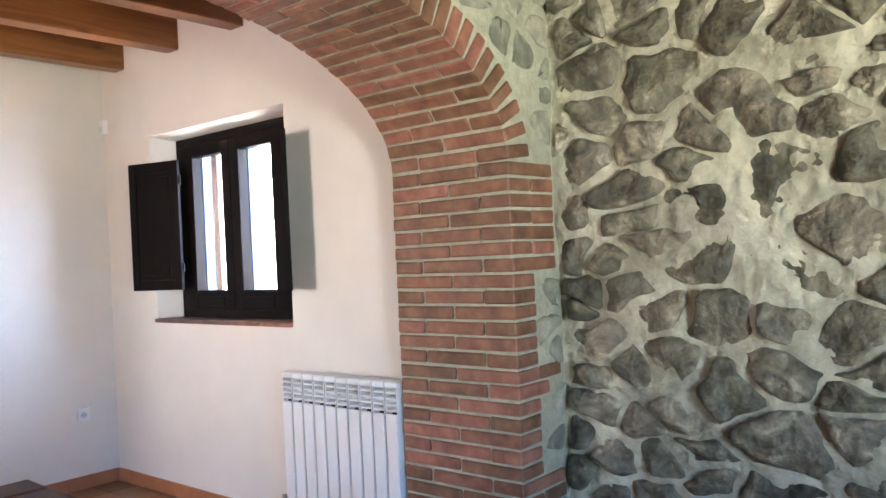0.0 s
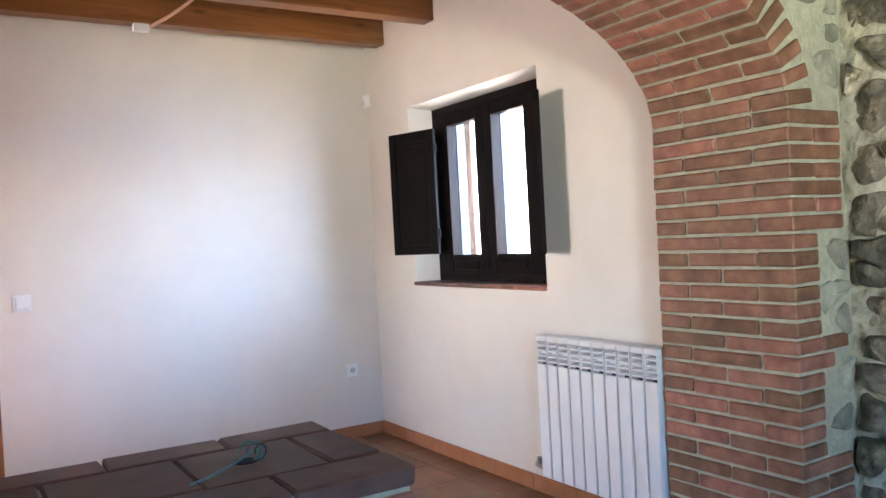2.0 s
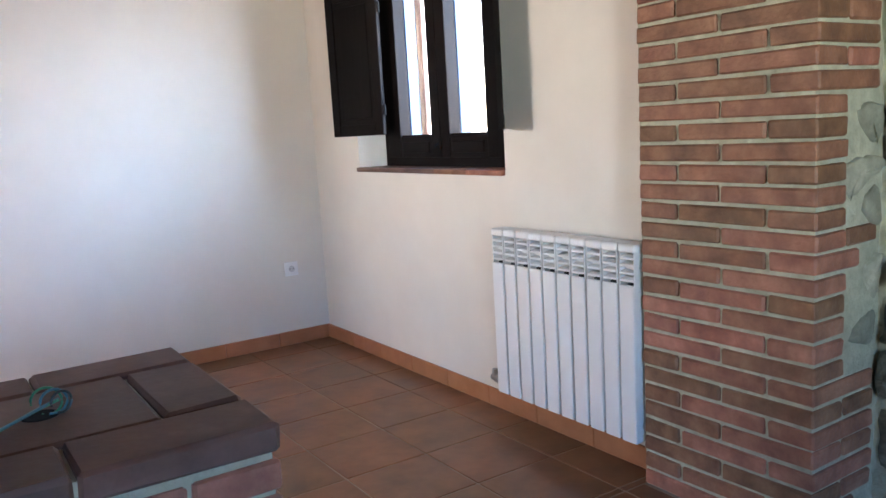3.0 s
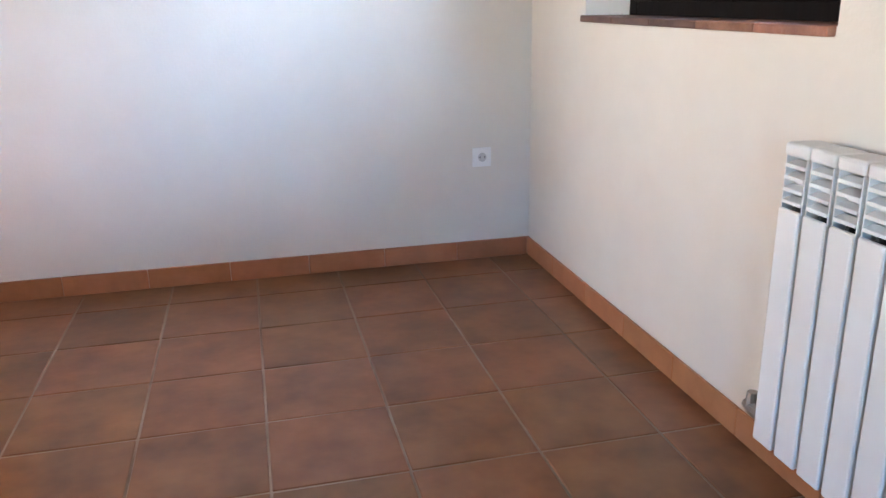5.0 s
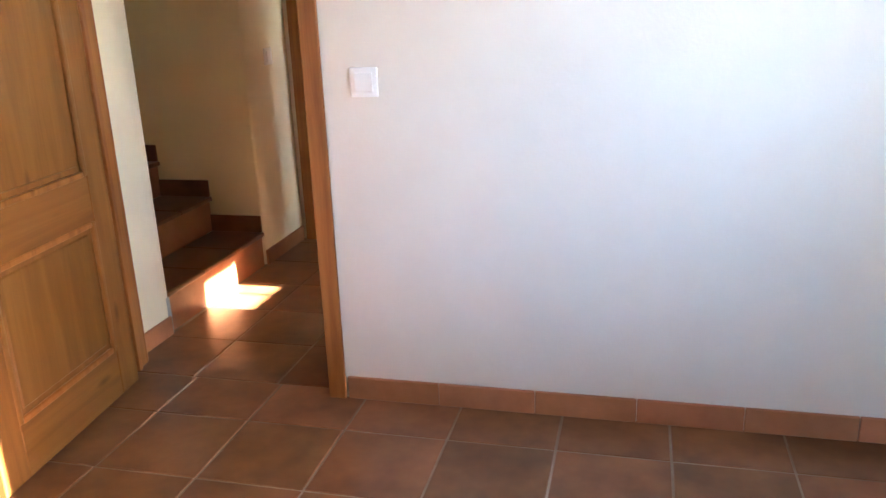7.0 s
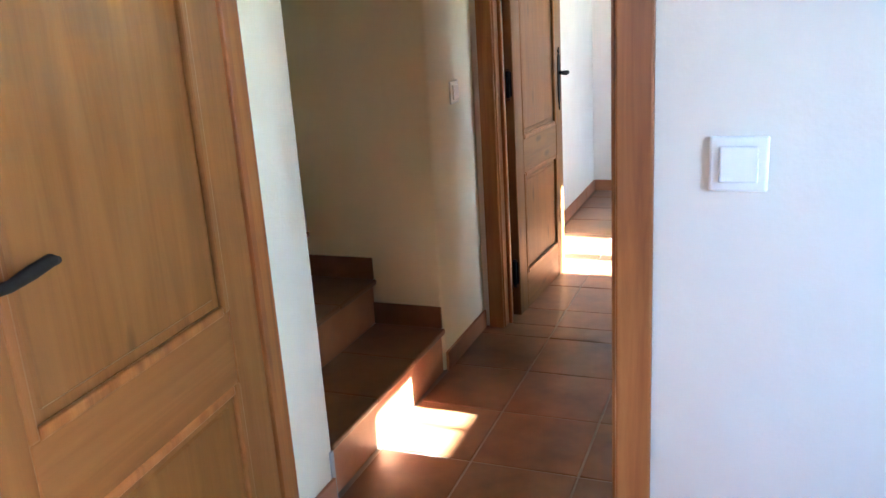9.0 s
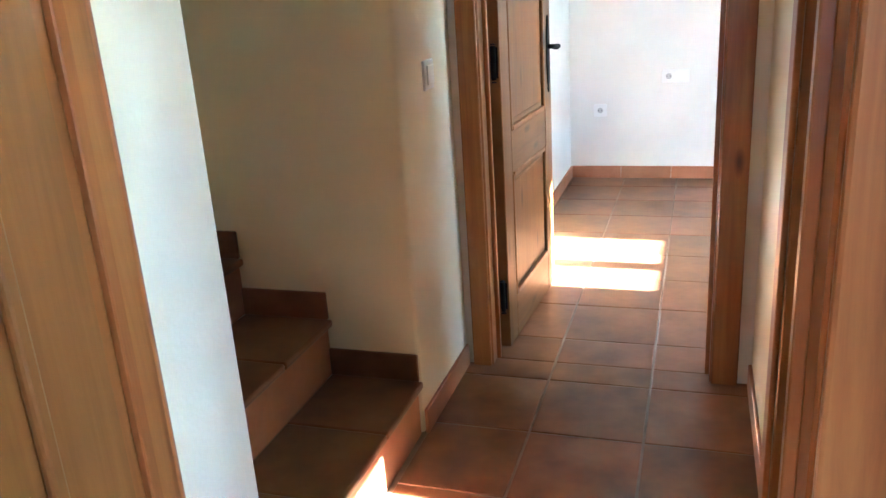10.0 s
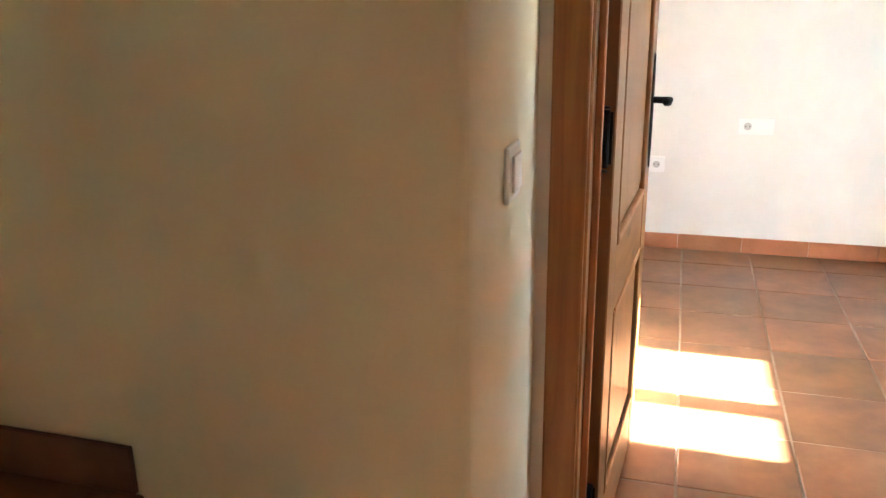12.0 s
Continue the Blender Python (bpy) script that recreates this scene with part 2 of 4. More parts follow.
def add_lathe(bm, profile, m=Matrix(), n=24):
    """profile: (radius, height) pairs turned round z."""
    rings = []
    for r, z in profile:
        rings.append([bm.verts.new(m @ Vector((r * math.cos(2 * math.pi * k / n), r * math.sin(2 * math.pi * k / n), z))) for k in range(n)])
    for a, b in zip(rings, rings[1:]):
        for k in range(n):
            bm.faces.new((a[k], a[(k + 1) % n], b[(k + 1) % n], b[k]))
    for ring in (rings[0], rings[-1]):
        bm.faces.new(ring)
    return bm


def add_tube(bm, points, r, n=8):
    """A round bar along the points."""
    pts = [Vector(p) for p in points]
    rings = []
    for i, p in enumerate(pts):
        d = (pts[min(i + 1, len(pts) - 1)] - pts[max(i - 1, 0)]).normalized()
        q = d.to_track_quat("Z", "Y")
        rr = r[i] if isinstance(r, (list, tuple)) else r
        rings.append([bm.verts.new(p + q @ Vector((rr * math.cos(2 * math.pi * k / n), rr * math.sin(2 * math.pi * k / n), 0))) for k in range(n)])
    for a, b in zip(rings, rings[1:]):
        for k in range(n):
            bm.faces.new((a[k], a[(k + 1) % n], b[(k + 1) % n], b[k]))
    for ring in (rings[0], rings[-1]):
        bm.faces.new(ring)
    return bm


def empty(name, x=0.0, y=0.0, z=0.0, rz=0.0):
    ob = new(name)
    ob.matrix_basis = pose(x, y, z, 0, 0, rz)
    return ob


def structure(ob, label, category):
    return tagged(ob, label, category, kind="structure")


def wall_boxes(name, boxes, mat, label):
    bm = bmesh.new()
    for b in boxes:
        add_box(bm, *b)
    return structure(finish(name, bm, mat), label, "wall")


# ---- setting: plan in metres; the far room's corner is the origin, y runs towards the stairs ----
XW = 0.0                 # window wall of the far room
YF, YB = -3.155, -2.560  # faces of the arch wall
XS = 0.235               # rubble wall of the front room
CEIL = 2.74
JX0, JX1 = -2.445, -0.095   # arch jambs
ACX, AA, AB, SPRING = (JX0 + JX1) / 2, (JX1 - JX0) / 2, 0.56, 1.652
COURSE = 0.059
HALL_L, HALL_R, HALL_END = -3.152, -2.212, 1.78
STAIR0, STAIR1 = 0.40, 1.29
ROOMC_L, ROOMC_B = -3.205, 4.58

# outside ground and sills of earth far below the windows
structure(finish("ground", box(-60, 900, -600, 600, -0.6, -0.3), EARTH), "dry pale ground outside the house", "ground")
structure(finish("floor", box(-5.6, 0.6, -8.0, 5.0, -0.3, -0.0022), GROUT), "terracotta floor bed with pale joints", "floor")
structure(finish("ceiling", box(-5.6, 0.6, -8.0, 0.06, CEIL, CEIL + 0.2), BOARD), "brown boarded wooden ceiling above the beams", "ceiling")
# out of view; white so that it bounces more light into the hall
structure(finish("ceiling", box(-5.6, 0.6, 0.0605, 5.0, CEIL, CEIL + 0.2), WHITEWASH), "unseen plastered ceiling of hall and small rooms, white to bounce light", "ceiling")

# window wall (far room, side room, end room): thick, with three window openings
WY0, WY1, WZ0, WZ1 = -1.775, -0.535, 1.02, 2.085
CY0, CY1, CZ0, CZ1 = 2.322, 3.288, 1.102, 2.148
DY0, DY1, DZ0, DZ1 = 0.442, 1.058, 1.372, 1.888
XO = 0.50
wall_boxes("wall_east", [
    (XW, XO, YB + 0.0, WY0, 0, CEIL), (XW, XO, WY0, WY1, 0, WZ0), (XW, XO, WY0, WY1, WZ1, CEIL), (XW, XO, WY1, DY0, 0, CEIL),
    (XW, XO, DY0, DY1, 0, DZ0), (XW, XO, DY0, DY1, DZ1, CEIL), (XW, XO, DY1, CY0, 0, CEIL),
    (XW, XO, CY0, CY1, 0, CZ0), (XW, XO, CY0, CY1, CZ1, CEIL), (XW, XO, CY1, 5.0, 0, CEIL)], PLASTER, "cream plastered outer wall with deep window openings")
# wall with the door to the hall
D1L, D1R = -3.088, -2.298
wall_boxes("wall_north", [(-5.0, D1L - 0.03, 0.0, 0.12, 0, CEIL), (D1L - 0.03, D1R + 0.03, 0.0, 0.12, 2.06, CEIL), (D1R + 0.03, XW, 0.0, 0.12, 0, CEIL)],
           PLASTER, "smooth cream plastered wall with a doorway")
# the window opening here is out of view, added to let fill light in
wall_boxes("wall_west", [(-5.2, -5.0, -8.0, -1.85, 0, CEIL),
                         (-5.2, -5.0, -1.85, -0.75, 0, 0.95), (-5.2, -5.0, -1.85, -0.75, 2.05, CEIL), (-5.2, -5.0, -0.75, 0.12, 0, CEIL)], PLASTER, "cream plastered wall with an added window opening")
# front room: rubble wall and rear wall
TY1 = -4.75
# opening for the added south window, out of view
wall_boxes("wall_south", [(-5.2, -3.2, -7.9, -7.6, 0, CEIL), (-3.2, -2.0, -7.9, -7.6, 0, 0.6), (-3.2, -2.0, -7.9, -7.6, 2.15, CEIL), (-2.0, 0.62, -7.9, -7.6, 0, CEIL)],
           PLASTER, "cream plastered wall behind the front room")
wall_boxes("wall_rubble", [(XS + 0.02, 0.62, -7.6, YB, 0, CEIL)], RUBBLE_JOINT, "rough rubble stone wall with beige mortar")
# hall, stairs, side room, end room
wall_boxes("wall_hall_west", [(-5.0, HALL_L, 0.12, STAIR0, 0, CEIL)], HALL_PLASTER, "cream plastered wall beside the stairs")
bm = box(-5.0, HALL_L, STAIR1, HALL_END, 0, CEIL, 0.012, 3)
structure(finish("wall_stair", bm, HALL_PLASTER), "cream plastered stair wall with a softened corner", "wall")
DDY0, DDY1 = 0.27, 1.0
wall_boxes("wall_hall_east", [(HALL_R, HALL_R + 0.055, 0.12, DDY0 - 0.03, 0, CEIL), (HALL_R, HALL_R + 0.055, DDY0 - 0.03, DDY1 + 0.03, 2.06, CEIL), (HALL_R, HALL_R + 0.055, DDY1 + 0.03, HALL_END, 0, CEIL)],
           HALL_PLASTER, "cream plastered hall wall with a doorway")
CDL, CDR = -3.058, -2.338
wall_boxes("wall_hall_end", [(-5.0, CDL - 0.03, HALL_END, HALL_END + 0.10, 0, CEIL), (CDL - 0.03, CDR + 0.03, HALL_END, HALL_END + 0.10, 2.06, CEIL), (CDR + 0.03, XW, HALL_END, HALL_END + 0.10, 0, CEIL)],
           PLASTER, "cream plastered wall with a doorway to the end room")
wall_boxes("wall_end_room_west", [(ROOMC_L - 0.15, ROOMC_L, HALL_END + 0.10, ROOMC_B, 0, CEIL)], WHITEWASH, "white plastered wall of the end room")
wall_boxes("wall_end_room_north", [(ROOMC_L - 0.15, XW, ROOMC_B, ROOMC_B + 0.2, 0, CEIL)], WHITEWASH, "white plastered back wall of the end room")
wall_boxes("wall_stairwell", [(-5.0, -4.85, STAIR0, STAIR1, 0, CEIL)], HALL_PLASTER, "cream plastered end of the stairwell")


# arch wall: mortar core with the opening cut through
def ellipse(th, a=AA, b=AB):
    return ACX + a * math.cos(th), SPRING + b * math.sin(th)


def arch_core():
    bm = bmesh.new()
    g = 0.010
    n = 40
    inner = [ellipse(math.pi * k / n, AA + g, AB + g) for k in range(n + 1)]
    y0, y1 = YF + 0.010, YB - 0.004
    for yy in (y0, y1):
        for (xa, za), (xb, zb) in zip(inner, inner[1:]):
            bm.faces.new([bm.verts.new(p) for p in ((xa, yy, za), (xb, yy, zb), (xb, yy, CEIL), (xa, yy, CEIL))])
        for xa, xb in ((-5.0, JX0 - g), (JX1 + g, XS)):
            bm.faces.new([bm.verts.new(p) for p in ((xa, yy, 0), (xb, yy, 0), (xb, yy, SPRING), (xa, yy, SPRING))])
            bm.faces.new([bm.verts.new(p) for p in ((xa, yy, SPRING), (xb, yy, SPRING), (xb, yy, CEIL), (xa, yy, CEIL))])
    loop = [(JX1 + g, 0.0)] + inner + [(JX0 - g, 0.0)]
    for (xa, za), (xb, zb) in zip(loop, loop[1:]):
        bm.faces.new([bm.verts.new(p) for p in ((xa, y0, za), (xb, y0, zb), (xb, y1, zb), (xa, y1, za))])
    bmesh.ops.remove_doubles(bm, verts=bm.verts, dist=0.0005)
    return bm


arch_wall = structure(finish("wall_arch", arch_core(), JOINT), "rubble and brick wall with a wide brick arch, pale greenish mortar", "wall")
structure(finish("wall_arch_back", box(-5.0, JX0 - 0.15, YB - 0.003, YB + 0.010, 0, CEIL), PLASTER), "cream plaster on the back of the arch wall", "wall")


# ---- beams ----
FBX, FBZ = 0.155, 2.385
def beam(name, x0, x1, y, z0, h=0.2, w=0.11):
    bm = box(x0, x1, y, y + w, z0, z0 + h, 0.006, 2)
    return tagged(finish(name, bm, BEAM), "varnished brown wooden ceiling beam with rounded edges", "beam", "ceiling beams", "")


for k in range(4):
    beam("ceiling_beam", -5.0, 0.0, -0.29 - 0.601 * k, 2.523, 0.215)
for k in range(8):
    bm = box(FBX - 0.70 * k, FBX - 0.70 * k + 0.11, -7.6, YF + 0.010, FBZ, CEIL, 0.006, 2)
    tagged(finish("ceiling_beam", bm, BEAM_Y), "varnished dark brown wooden ceiling beam of the front room", "beam", "front ceiling beams")


# ---- skirting ----
def skirting(name, x0, y0, x1, y1, side, h=0.08, t=0.011, z=0.0, L=0.33, label="terracotta tile skirting with fine joints"):
    """Tiles along a line; side: the way, +1 or -1, in which they stand off it."""
    root = structure(empty(name), label, "baseboard")
    d = Vector((x1 - x0, y1 - y0, 0))
    n = max(1, round(d.length / L))
    u = d.normalized()
    v = Vector((-u.y, u.x, 0)) * side
    for k in range(n):
        a, b = Vector((x0, y0, 0)) + d * (k / n) + u * 0.0008, Vector((x0, y0, 0)) + d * ((k + 1) / n) - u * 0.0008
        bm = bmesh.new()
        lo, hi = [min(p) for p in zip(a, b, a + v * t, b + v * t)], [max(p) for p in zip(a, b, a + v * t, b + v * t)]
        add_box(bm, lo[0], hi[0], lo[1], hi[1], z, z + h, 0.0025, 1)
        part("skirting_tile", bm, SKIRT, root)
    return root


skirting("baseboard", D1R + 0.07, 0, -0.011, 0, -1)
skirting("baseboard", 0, YB, 0, 0, 1)
skirting("baseboard", HALL_L, 0.12, HALL_L, STAIR0 - 0.004, -1)
skirting("baseboard", HALL_L, STAIR1 + 0.004, HALL_L, HALL_END - 0.016, -1)
skirting("baseboard", HALL_R, 1.09, HALL_R, HALL_END - 0.016, 1)
skirting("baseboard", ROOMC_L, 1.90, ROOMC_L, ROOMC_B, -1)
skirting("baseboard", ROOMC_L + 0.011, ROOMC_B, -0.011, ROOMC_B, -1)
skirting("baseboard", -5.0, 0, D1L - 0.1, 0, -1)

# ---- stairs ----
RISE, GO = 0.18, 0.272
stairs = structure(empty("stairs"), "terracotta tiled stairs climbing between plastered walls", "stairs")
for k in range(6):
    x1 = HALL_L - GO * k
    part("riser", box(-4.84, x1 - 0.012, STAIR0 + 0.001, STAIR1 - 0.001, RISE * k, RISE * (k + 1) - 0.022), SKIRT, stairs)
    for j in range(3):
        w = (STAIR1 - STAIR0 - 0.002) / 3
        part("tread", box(x1 - GO - 0.014 if k < 5 else -4.84, x1 + 0.008, STAIR0 + 0.001 + w * j, STAIR0 + w * (j + 1) - 0.001, RISE * (k + 1) - 0.022, RISE * (k + 1), 0.006, 2), TERRACOTTA, stairs)
    part("skirting_tile", box(x1 - GO - 0.012, x1 - 0.004, STAIR1 - 0.0115, STAIR1 - 0.0005, RISE * (k + 1), RISE * (k + 1) + 0.085, 0.002), TERRACOTTA, stairs)
    part("skirting_tile", box(x1 - GO - 0.012, x1 - 0.018, STAIR0 + 0.0005, STAIR0 + 0.0115, RISE * (k + 1), RISE * (k + 1) + 0.085, 0.002), TERRACOTTA, stairs)
part("joint_fillet", box(HALL_L - 0.012, HALL_L + 0.004, STAIR0 - 0.012, STAIR0 + 0.010, 0, RISE - 0.02, 0.003), CEMENT, stairs, "grey cement fillet")


# ---- windows ----
def window(name, y0, y1, z0, z1, xf, panes, pz0, pz1, label):
    """A dark wooden two-leaf window: outer frame y0..y1, z0..z1 with its room face at xf; panes: the glass widths."""
    root = structure(empty(name, xf, (y0 + y1) / 2, z0), label, "window")
    ox, oy, oz = xf, (y0 + y1) / 2, z0

    def b(bm_args, bevel=0.004):
        xa, xb, ya, yb, za, zb = bm_args
        return box(xa - ox, xb - ox, ya - oy, yb - oy, za - oz, zb - oz, bevel, 2)
    fw = 0.055
    part("frame_post", b((xf, xf + 0.06, y0, y0 + fw, z0, z1)), EBONY, root)
    part("frame_post", b((xf, xf + 0.06, y1 - fw, y1, z0, z1)), EBONY, root)
    part("frame_rail", b((xf, xf + 0.06, y0 + fw, y1 - fw, z0, z0 + 0.05)), EBONY, root)
    part("frame_rail", b((xf, xf + 0.06, y0 + fw, y1 - fw, z1 - 0.05, z1)), EBONY, root)
    mid = (panes[0][1] + panes[1][0]) / 2
    for (pa, pb), (sa, sb) in zip(panes, ((y0 + fw, mid), (mid, y1 - fw))):
        sash = part("sash", b((xf - 0.012, xf + 0.052, sa + 0.001, pa, z0 + 0.046, z1 - 0.052)), EBONY, root)
        part("stile", b((xf - 0.012, xf + 0.052, pb, sb - 0.001, z0 + 0.046, z1 - 0.052)), EBONY, sash)
        part("rail", b((xf - 0.010, xf + 0.052, pa, pb, z0 + 0.046, pz0)), EBONY, sash)
        part("rail", b((xf - 0.010, xf + 0.052, pa, pb, pz1, z1 - 0.052)), EBONY, sash)
        part("bead", b((xf - 0.004, xf + 0.008, pa - 0.006, pb + 0.006, pz0 - 0.006, pz0 + 0.010), 0.003), EBONY, sash)
        part("raised_field", b((xf - 0.016, xf - 0.006, pa + 0.02, pb - 0.02, z0 + 0.068, pz0 - 0.025), 0.004), EBONY, sash)
        g = part("pane", b((xf + 0.040, xf + 0.044, pa - 0.002, pb + 0.002, pz0 - 0.002, pz1 + 0.002), 0.0), GLASS, sash, "clear window glass")
        g.visible_shadow = False
    part("latch", add_tube(b((xf - 0.028, xf - 0.010, mid - 0.012, mid + 0.012, z0 + 0.085, z0 + 0.135), 0.003),
                           [(-0.03, mid - oy, 0.11), (-0.045, mid - oy, 0.10), (-0.05, mid - oy + 0.03, 0.075)], 0.006), IRON, root, "black iron latch")
    return root


WX = 0.13
window_1 = window("window_1", -1.70, -0.60, 1.019, 2.06, WX, ((-1.506, -1.22), (-1.064, -0.778)), 1.166, 1.94, "nearly black wooden two-leaf window in a deep white reveal")
# strips behind the panes: sky light on the sash edges, given as blue colour
for pa, pb in ((-1.506, -1.22), (-1.064, -0.778)):
    part("sky_tinted_side", box(0.053, 0.118, pb + 1.15 - 0.003, pb + 1.15 + 0.045, 0.12, 0.95, 0.006, 2), SKY_TINT, window_1, "outer edge of the sash, coloured blue for sky light on it")
part("outer_lining", box(0.135, 0.158, 1.15 - 0.778 - 0.026, 1.15 - 0.778 + 0.1, 0.02, 1.03, 0.004), CAP_BRICK, window_1, "reddish brown outer lining")
window("window_2", 2.32, 3.29, 1.10, 2.15, WX, ((2.50, 2.75), (2.85, 3.19)), 1.30, 2.0, "nearly black wooden two-leaf window of the end room")
window("window_3", 0.44, 1.06, 1.37, 1.89, WX, ((0.64, 0.81), (0.82, 1.0)), 1.49, 1.74, "small dark wooden window of the side room")
# two windows out of view, added where the fill lamps stand
for nm, ya, yb, za, zb, m in (("unseen_window_4", -0.59, 0.59, 0.61, 2.14, pose(-2.6, -7.70, 0.61, 0, 0, -90)), ("unseen_window_5", -1.83, -0.77, 0.97, 2.03, pose(-5.1, -1.3, 0.97, 0, 0, 180))):
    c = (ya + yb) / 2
    w = window(nm, ya, yb, za, zb, -5.1, ((ya + 0.12, c - 0.05), (c + 0.05, yb - 0.12)), za + 0.13, zb - 0.1, "unseen dark wooden two-leaf window, added for room light")
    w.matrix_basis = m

# splayed reveals of the near window
bm = bmesh.new()


def prism(bm, tri, axis, a, b):
    """A triangular wedge between a and b along z ('z') or y ('y')."""
    def at(p, s):
        return (p[0], p[1], s) if axis == "z" else (p[0], s, p[1])
    lo, hi = [bm.verts.new(at(p, a)) for p in tri], [bm.verts.new(at(p, b)) for p in tri]
    bm.faces.new(lo)
    bm.faces.new(hi)
    for k in range(3):
        bm.faces.new((lo[k], lo[(k + 1) % 3], hi[(k + 1) % 3], hi[k]))


prism(bm, ((0.001, WY1 - 0.001), (WX + 0.05, WY1 - 0.001), (WX + 0.05, -0.602)), "z", WZ0, WZ1)
prism(bm, ((0.001, WY0 + 0.001), (WX + 0.05, WY0 + 0.001), (WX + 0.05, -1.698)), "z", WZ0, WZ1)
prism(bm, ((0.001, WZ1 - 0.001), (WX + 0.05, WZ1 - 0.001), (WX + 0.05, 2.055)), "y", WY0, WY1)
structure(finish("trim", bm, WHITEWASH), "white splayed window reveal", "trim")
sill = structure(empty("window_sill", 0, 0, 0), "thin brown tile window sill", "window sill")
for k in range(5):
    w = (WY1 - WY0 - 0.004) / 5
    part("sill_tile", box(-0.022, WX + 0.03, WY0 + 0.003 + w * k, WY0 + 0.0015 + w * (k + 1), 1.0, 1.0215, 0.004, 2), CAP_BRICK if k > 1 else BRICK, sill)


def shutter(x, y, rz, w=0.37, h=0.745, z=1.185):
    """A panelled inner shutter hung at its hinge."""
    root = tagged(empty("window_shutter", x, y, z, rz), "nearly black panelled wooden window shutter, folded open", "shutter", "window shutters")
    t = 0.024
    for a, b in ((0, 0.055), (w - 0.055, w)):
        part("stile", box(a, b, -t / 2, t / 2, 0, h, 0.003), EBONY, root)
    for a, b in ((0, 0.06), (h - 0.06, h)):
        part("rail", box(0.055, w - 0.055, -t / 2 + 0.001, t / 2 - 0.001, a, b, 0.003), EBONY, root)
    part("panel", box(0.053, w - 0.053, -0.005, 0.005, 0.058, h - 0.058), EBONY, root)
    part("raised_field", box(0.075, w - 0.075, -0.009, 0.009, 0.085, h - 0.085, 0.004), EBONY, root)
    for zz in (0.10, h - 0.14):
        part("hinge", add_tube(bmesh.new(), [(-0.008, 0, zz), (-0.008, 0, zz + 0.05)], 0.007), IRON, root)
    return root


shutter(0.055, -0.735, math.degrees(math.atan2(0.355, -0.105)))
shutter(0.055, -1.700, math.degrees(math.atan2(-0.772, -0.636)), 0.31)


# ---- doors ----
def door_frame(name, x, y, rz, w, t, label, cw=0.07, first=None):
    """Casing and lining round an opening: local x across it, y through the wall."""
    root = structure(empty(name, x, y, 0, rz), label, "door frame")
    h = 2.03
    for a, b in ((-0.028, 0.0), (w, w + 0.028)):
        part("jamb", box(a, b, -0.006, t + 0.006, 0, h, 0.003), CASING, root)
    part("jamb", box(-0.028, w + 0.028, -0.006, t + 0.006, h, h + 0.028, 0.003), CASING, root)
    for a, b in ((0.0, 0.014), (w - 0.014, w)):
        part("door_stop", box(a, b, t * 0.45, t * 0.62, 0, h - 0.002, 0.002), CASING, root)
    for ya, yb in ((-0.020, -0.0065), (t + 0.0065, t + 0.020)):
        part("casing", box(-(first or cw), -0.004, ya, yb, 0, h + cw, 0.005, 2), CASING, root)
        part("casing", box(w + 0.004, w + cw, ya, yb, 0, h + cw, 0.005, 2), CASING, root)
        part("casing", box(-0.004, w + 0.004, ya, yb, h + 0.005, h + cw, 0.005, 2), CASING, root)
    return root


door_frame("door_frame_1", D1L, 0, 0, D1R - D1L, 0.12, "varnished orange-brown pine door frame of the hall doorway", 0.066)
door_frame("door_frame_2", CDL, HALL_END, 0, CDR - CDL, 0.10, "varnished knotty pine door frame of the end room", 0.085, 0.070)
door_frame("door_frame_3", HALL_R, DDY1, -90, DDY1 - DDY0, 0.055, "varnished knotty pine door frame of the side room", 0.088)
bpy.data.objects["door_frame_3"].matrix_basis = Matrix.Translation((HALL_R, DDY0, 0)) @ Matrix(((0, 1, 0, 0), (1, 0, 0, 0), (0, 0, 1, 0), (0, 0, 0, 1)))


def handle(root, x, side, z):
    """A rustic black lever on a long shaped backplate."""
    y = side * 0.020
    bm = bmesh.new()
    out = [(0.0, -0.15), (0.010, -0.135), (0.006, -0.122), (0.017, -0.105), (0.021, -0.02), (0.021, 0.07), (0.017, 0.105), (0.007, 0.12), (0.012, 0.135), (0.0, 0.15)]
    loop = [(a, b) for a, b in out] + [(-a, b) for a, b in reversed(out[1:-1])]
    lo, hi = [bm.verts.new((x + a, y, z + b - 0.03)) for a, b in loop], [bm.verts.new((x + a * 0.9, y + side * 0.004, z + b - 0.03)) for a, b in loop]
    bm.faces.new(lo)
    bm.faces.new(hi)
    for k in range(len(loop)):
        j = (k + 1) % len(loop)
        bm.faces.new((lo[k], lo[j], hi[j], hi[k]))
    plate = part("handle_plate", bm, IRON, root, "black iron backplate")
    bm = add_tube(bmesh.new(), [(x, y, z), (x, y + side * 0.045, z)], 0.009, 10)
    add_tube(bm, [(x + 0.005, y + side * 0.045, z), (x - 0.03, y + side * 0.046, z - 0.003), (x - 0.07, y + side * 0.046, z + 0.003), (x - 0.105, y + side * 0.045, z + 0.008), (x - 0.118, y + side * 0.045, z + 0.004)],
             [0.009, 0.008, 0.010, 0.009, 0.005], 10)
    part("lever", bm, IRON, plate, "black iron lever", True)


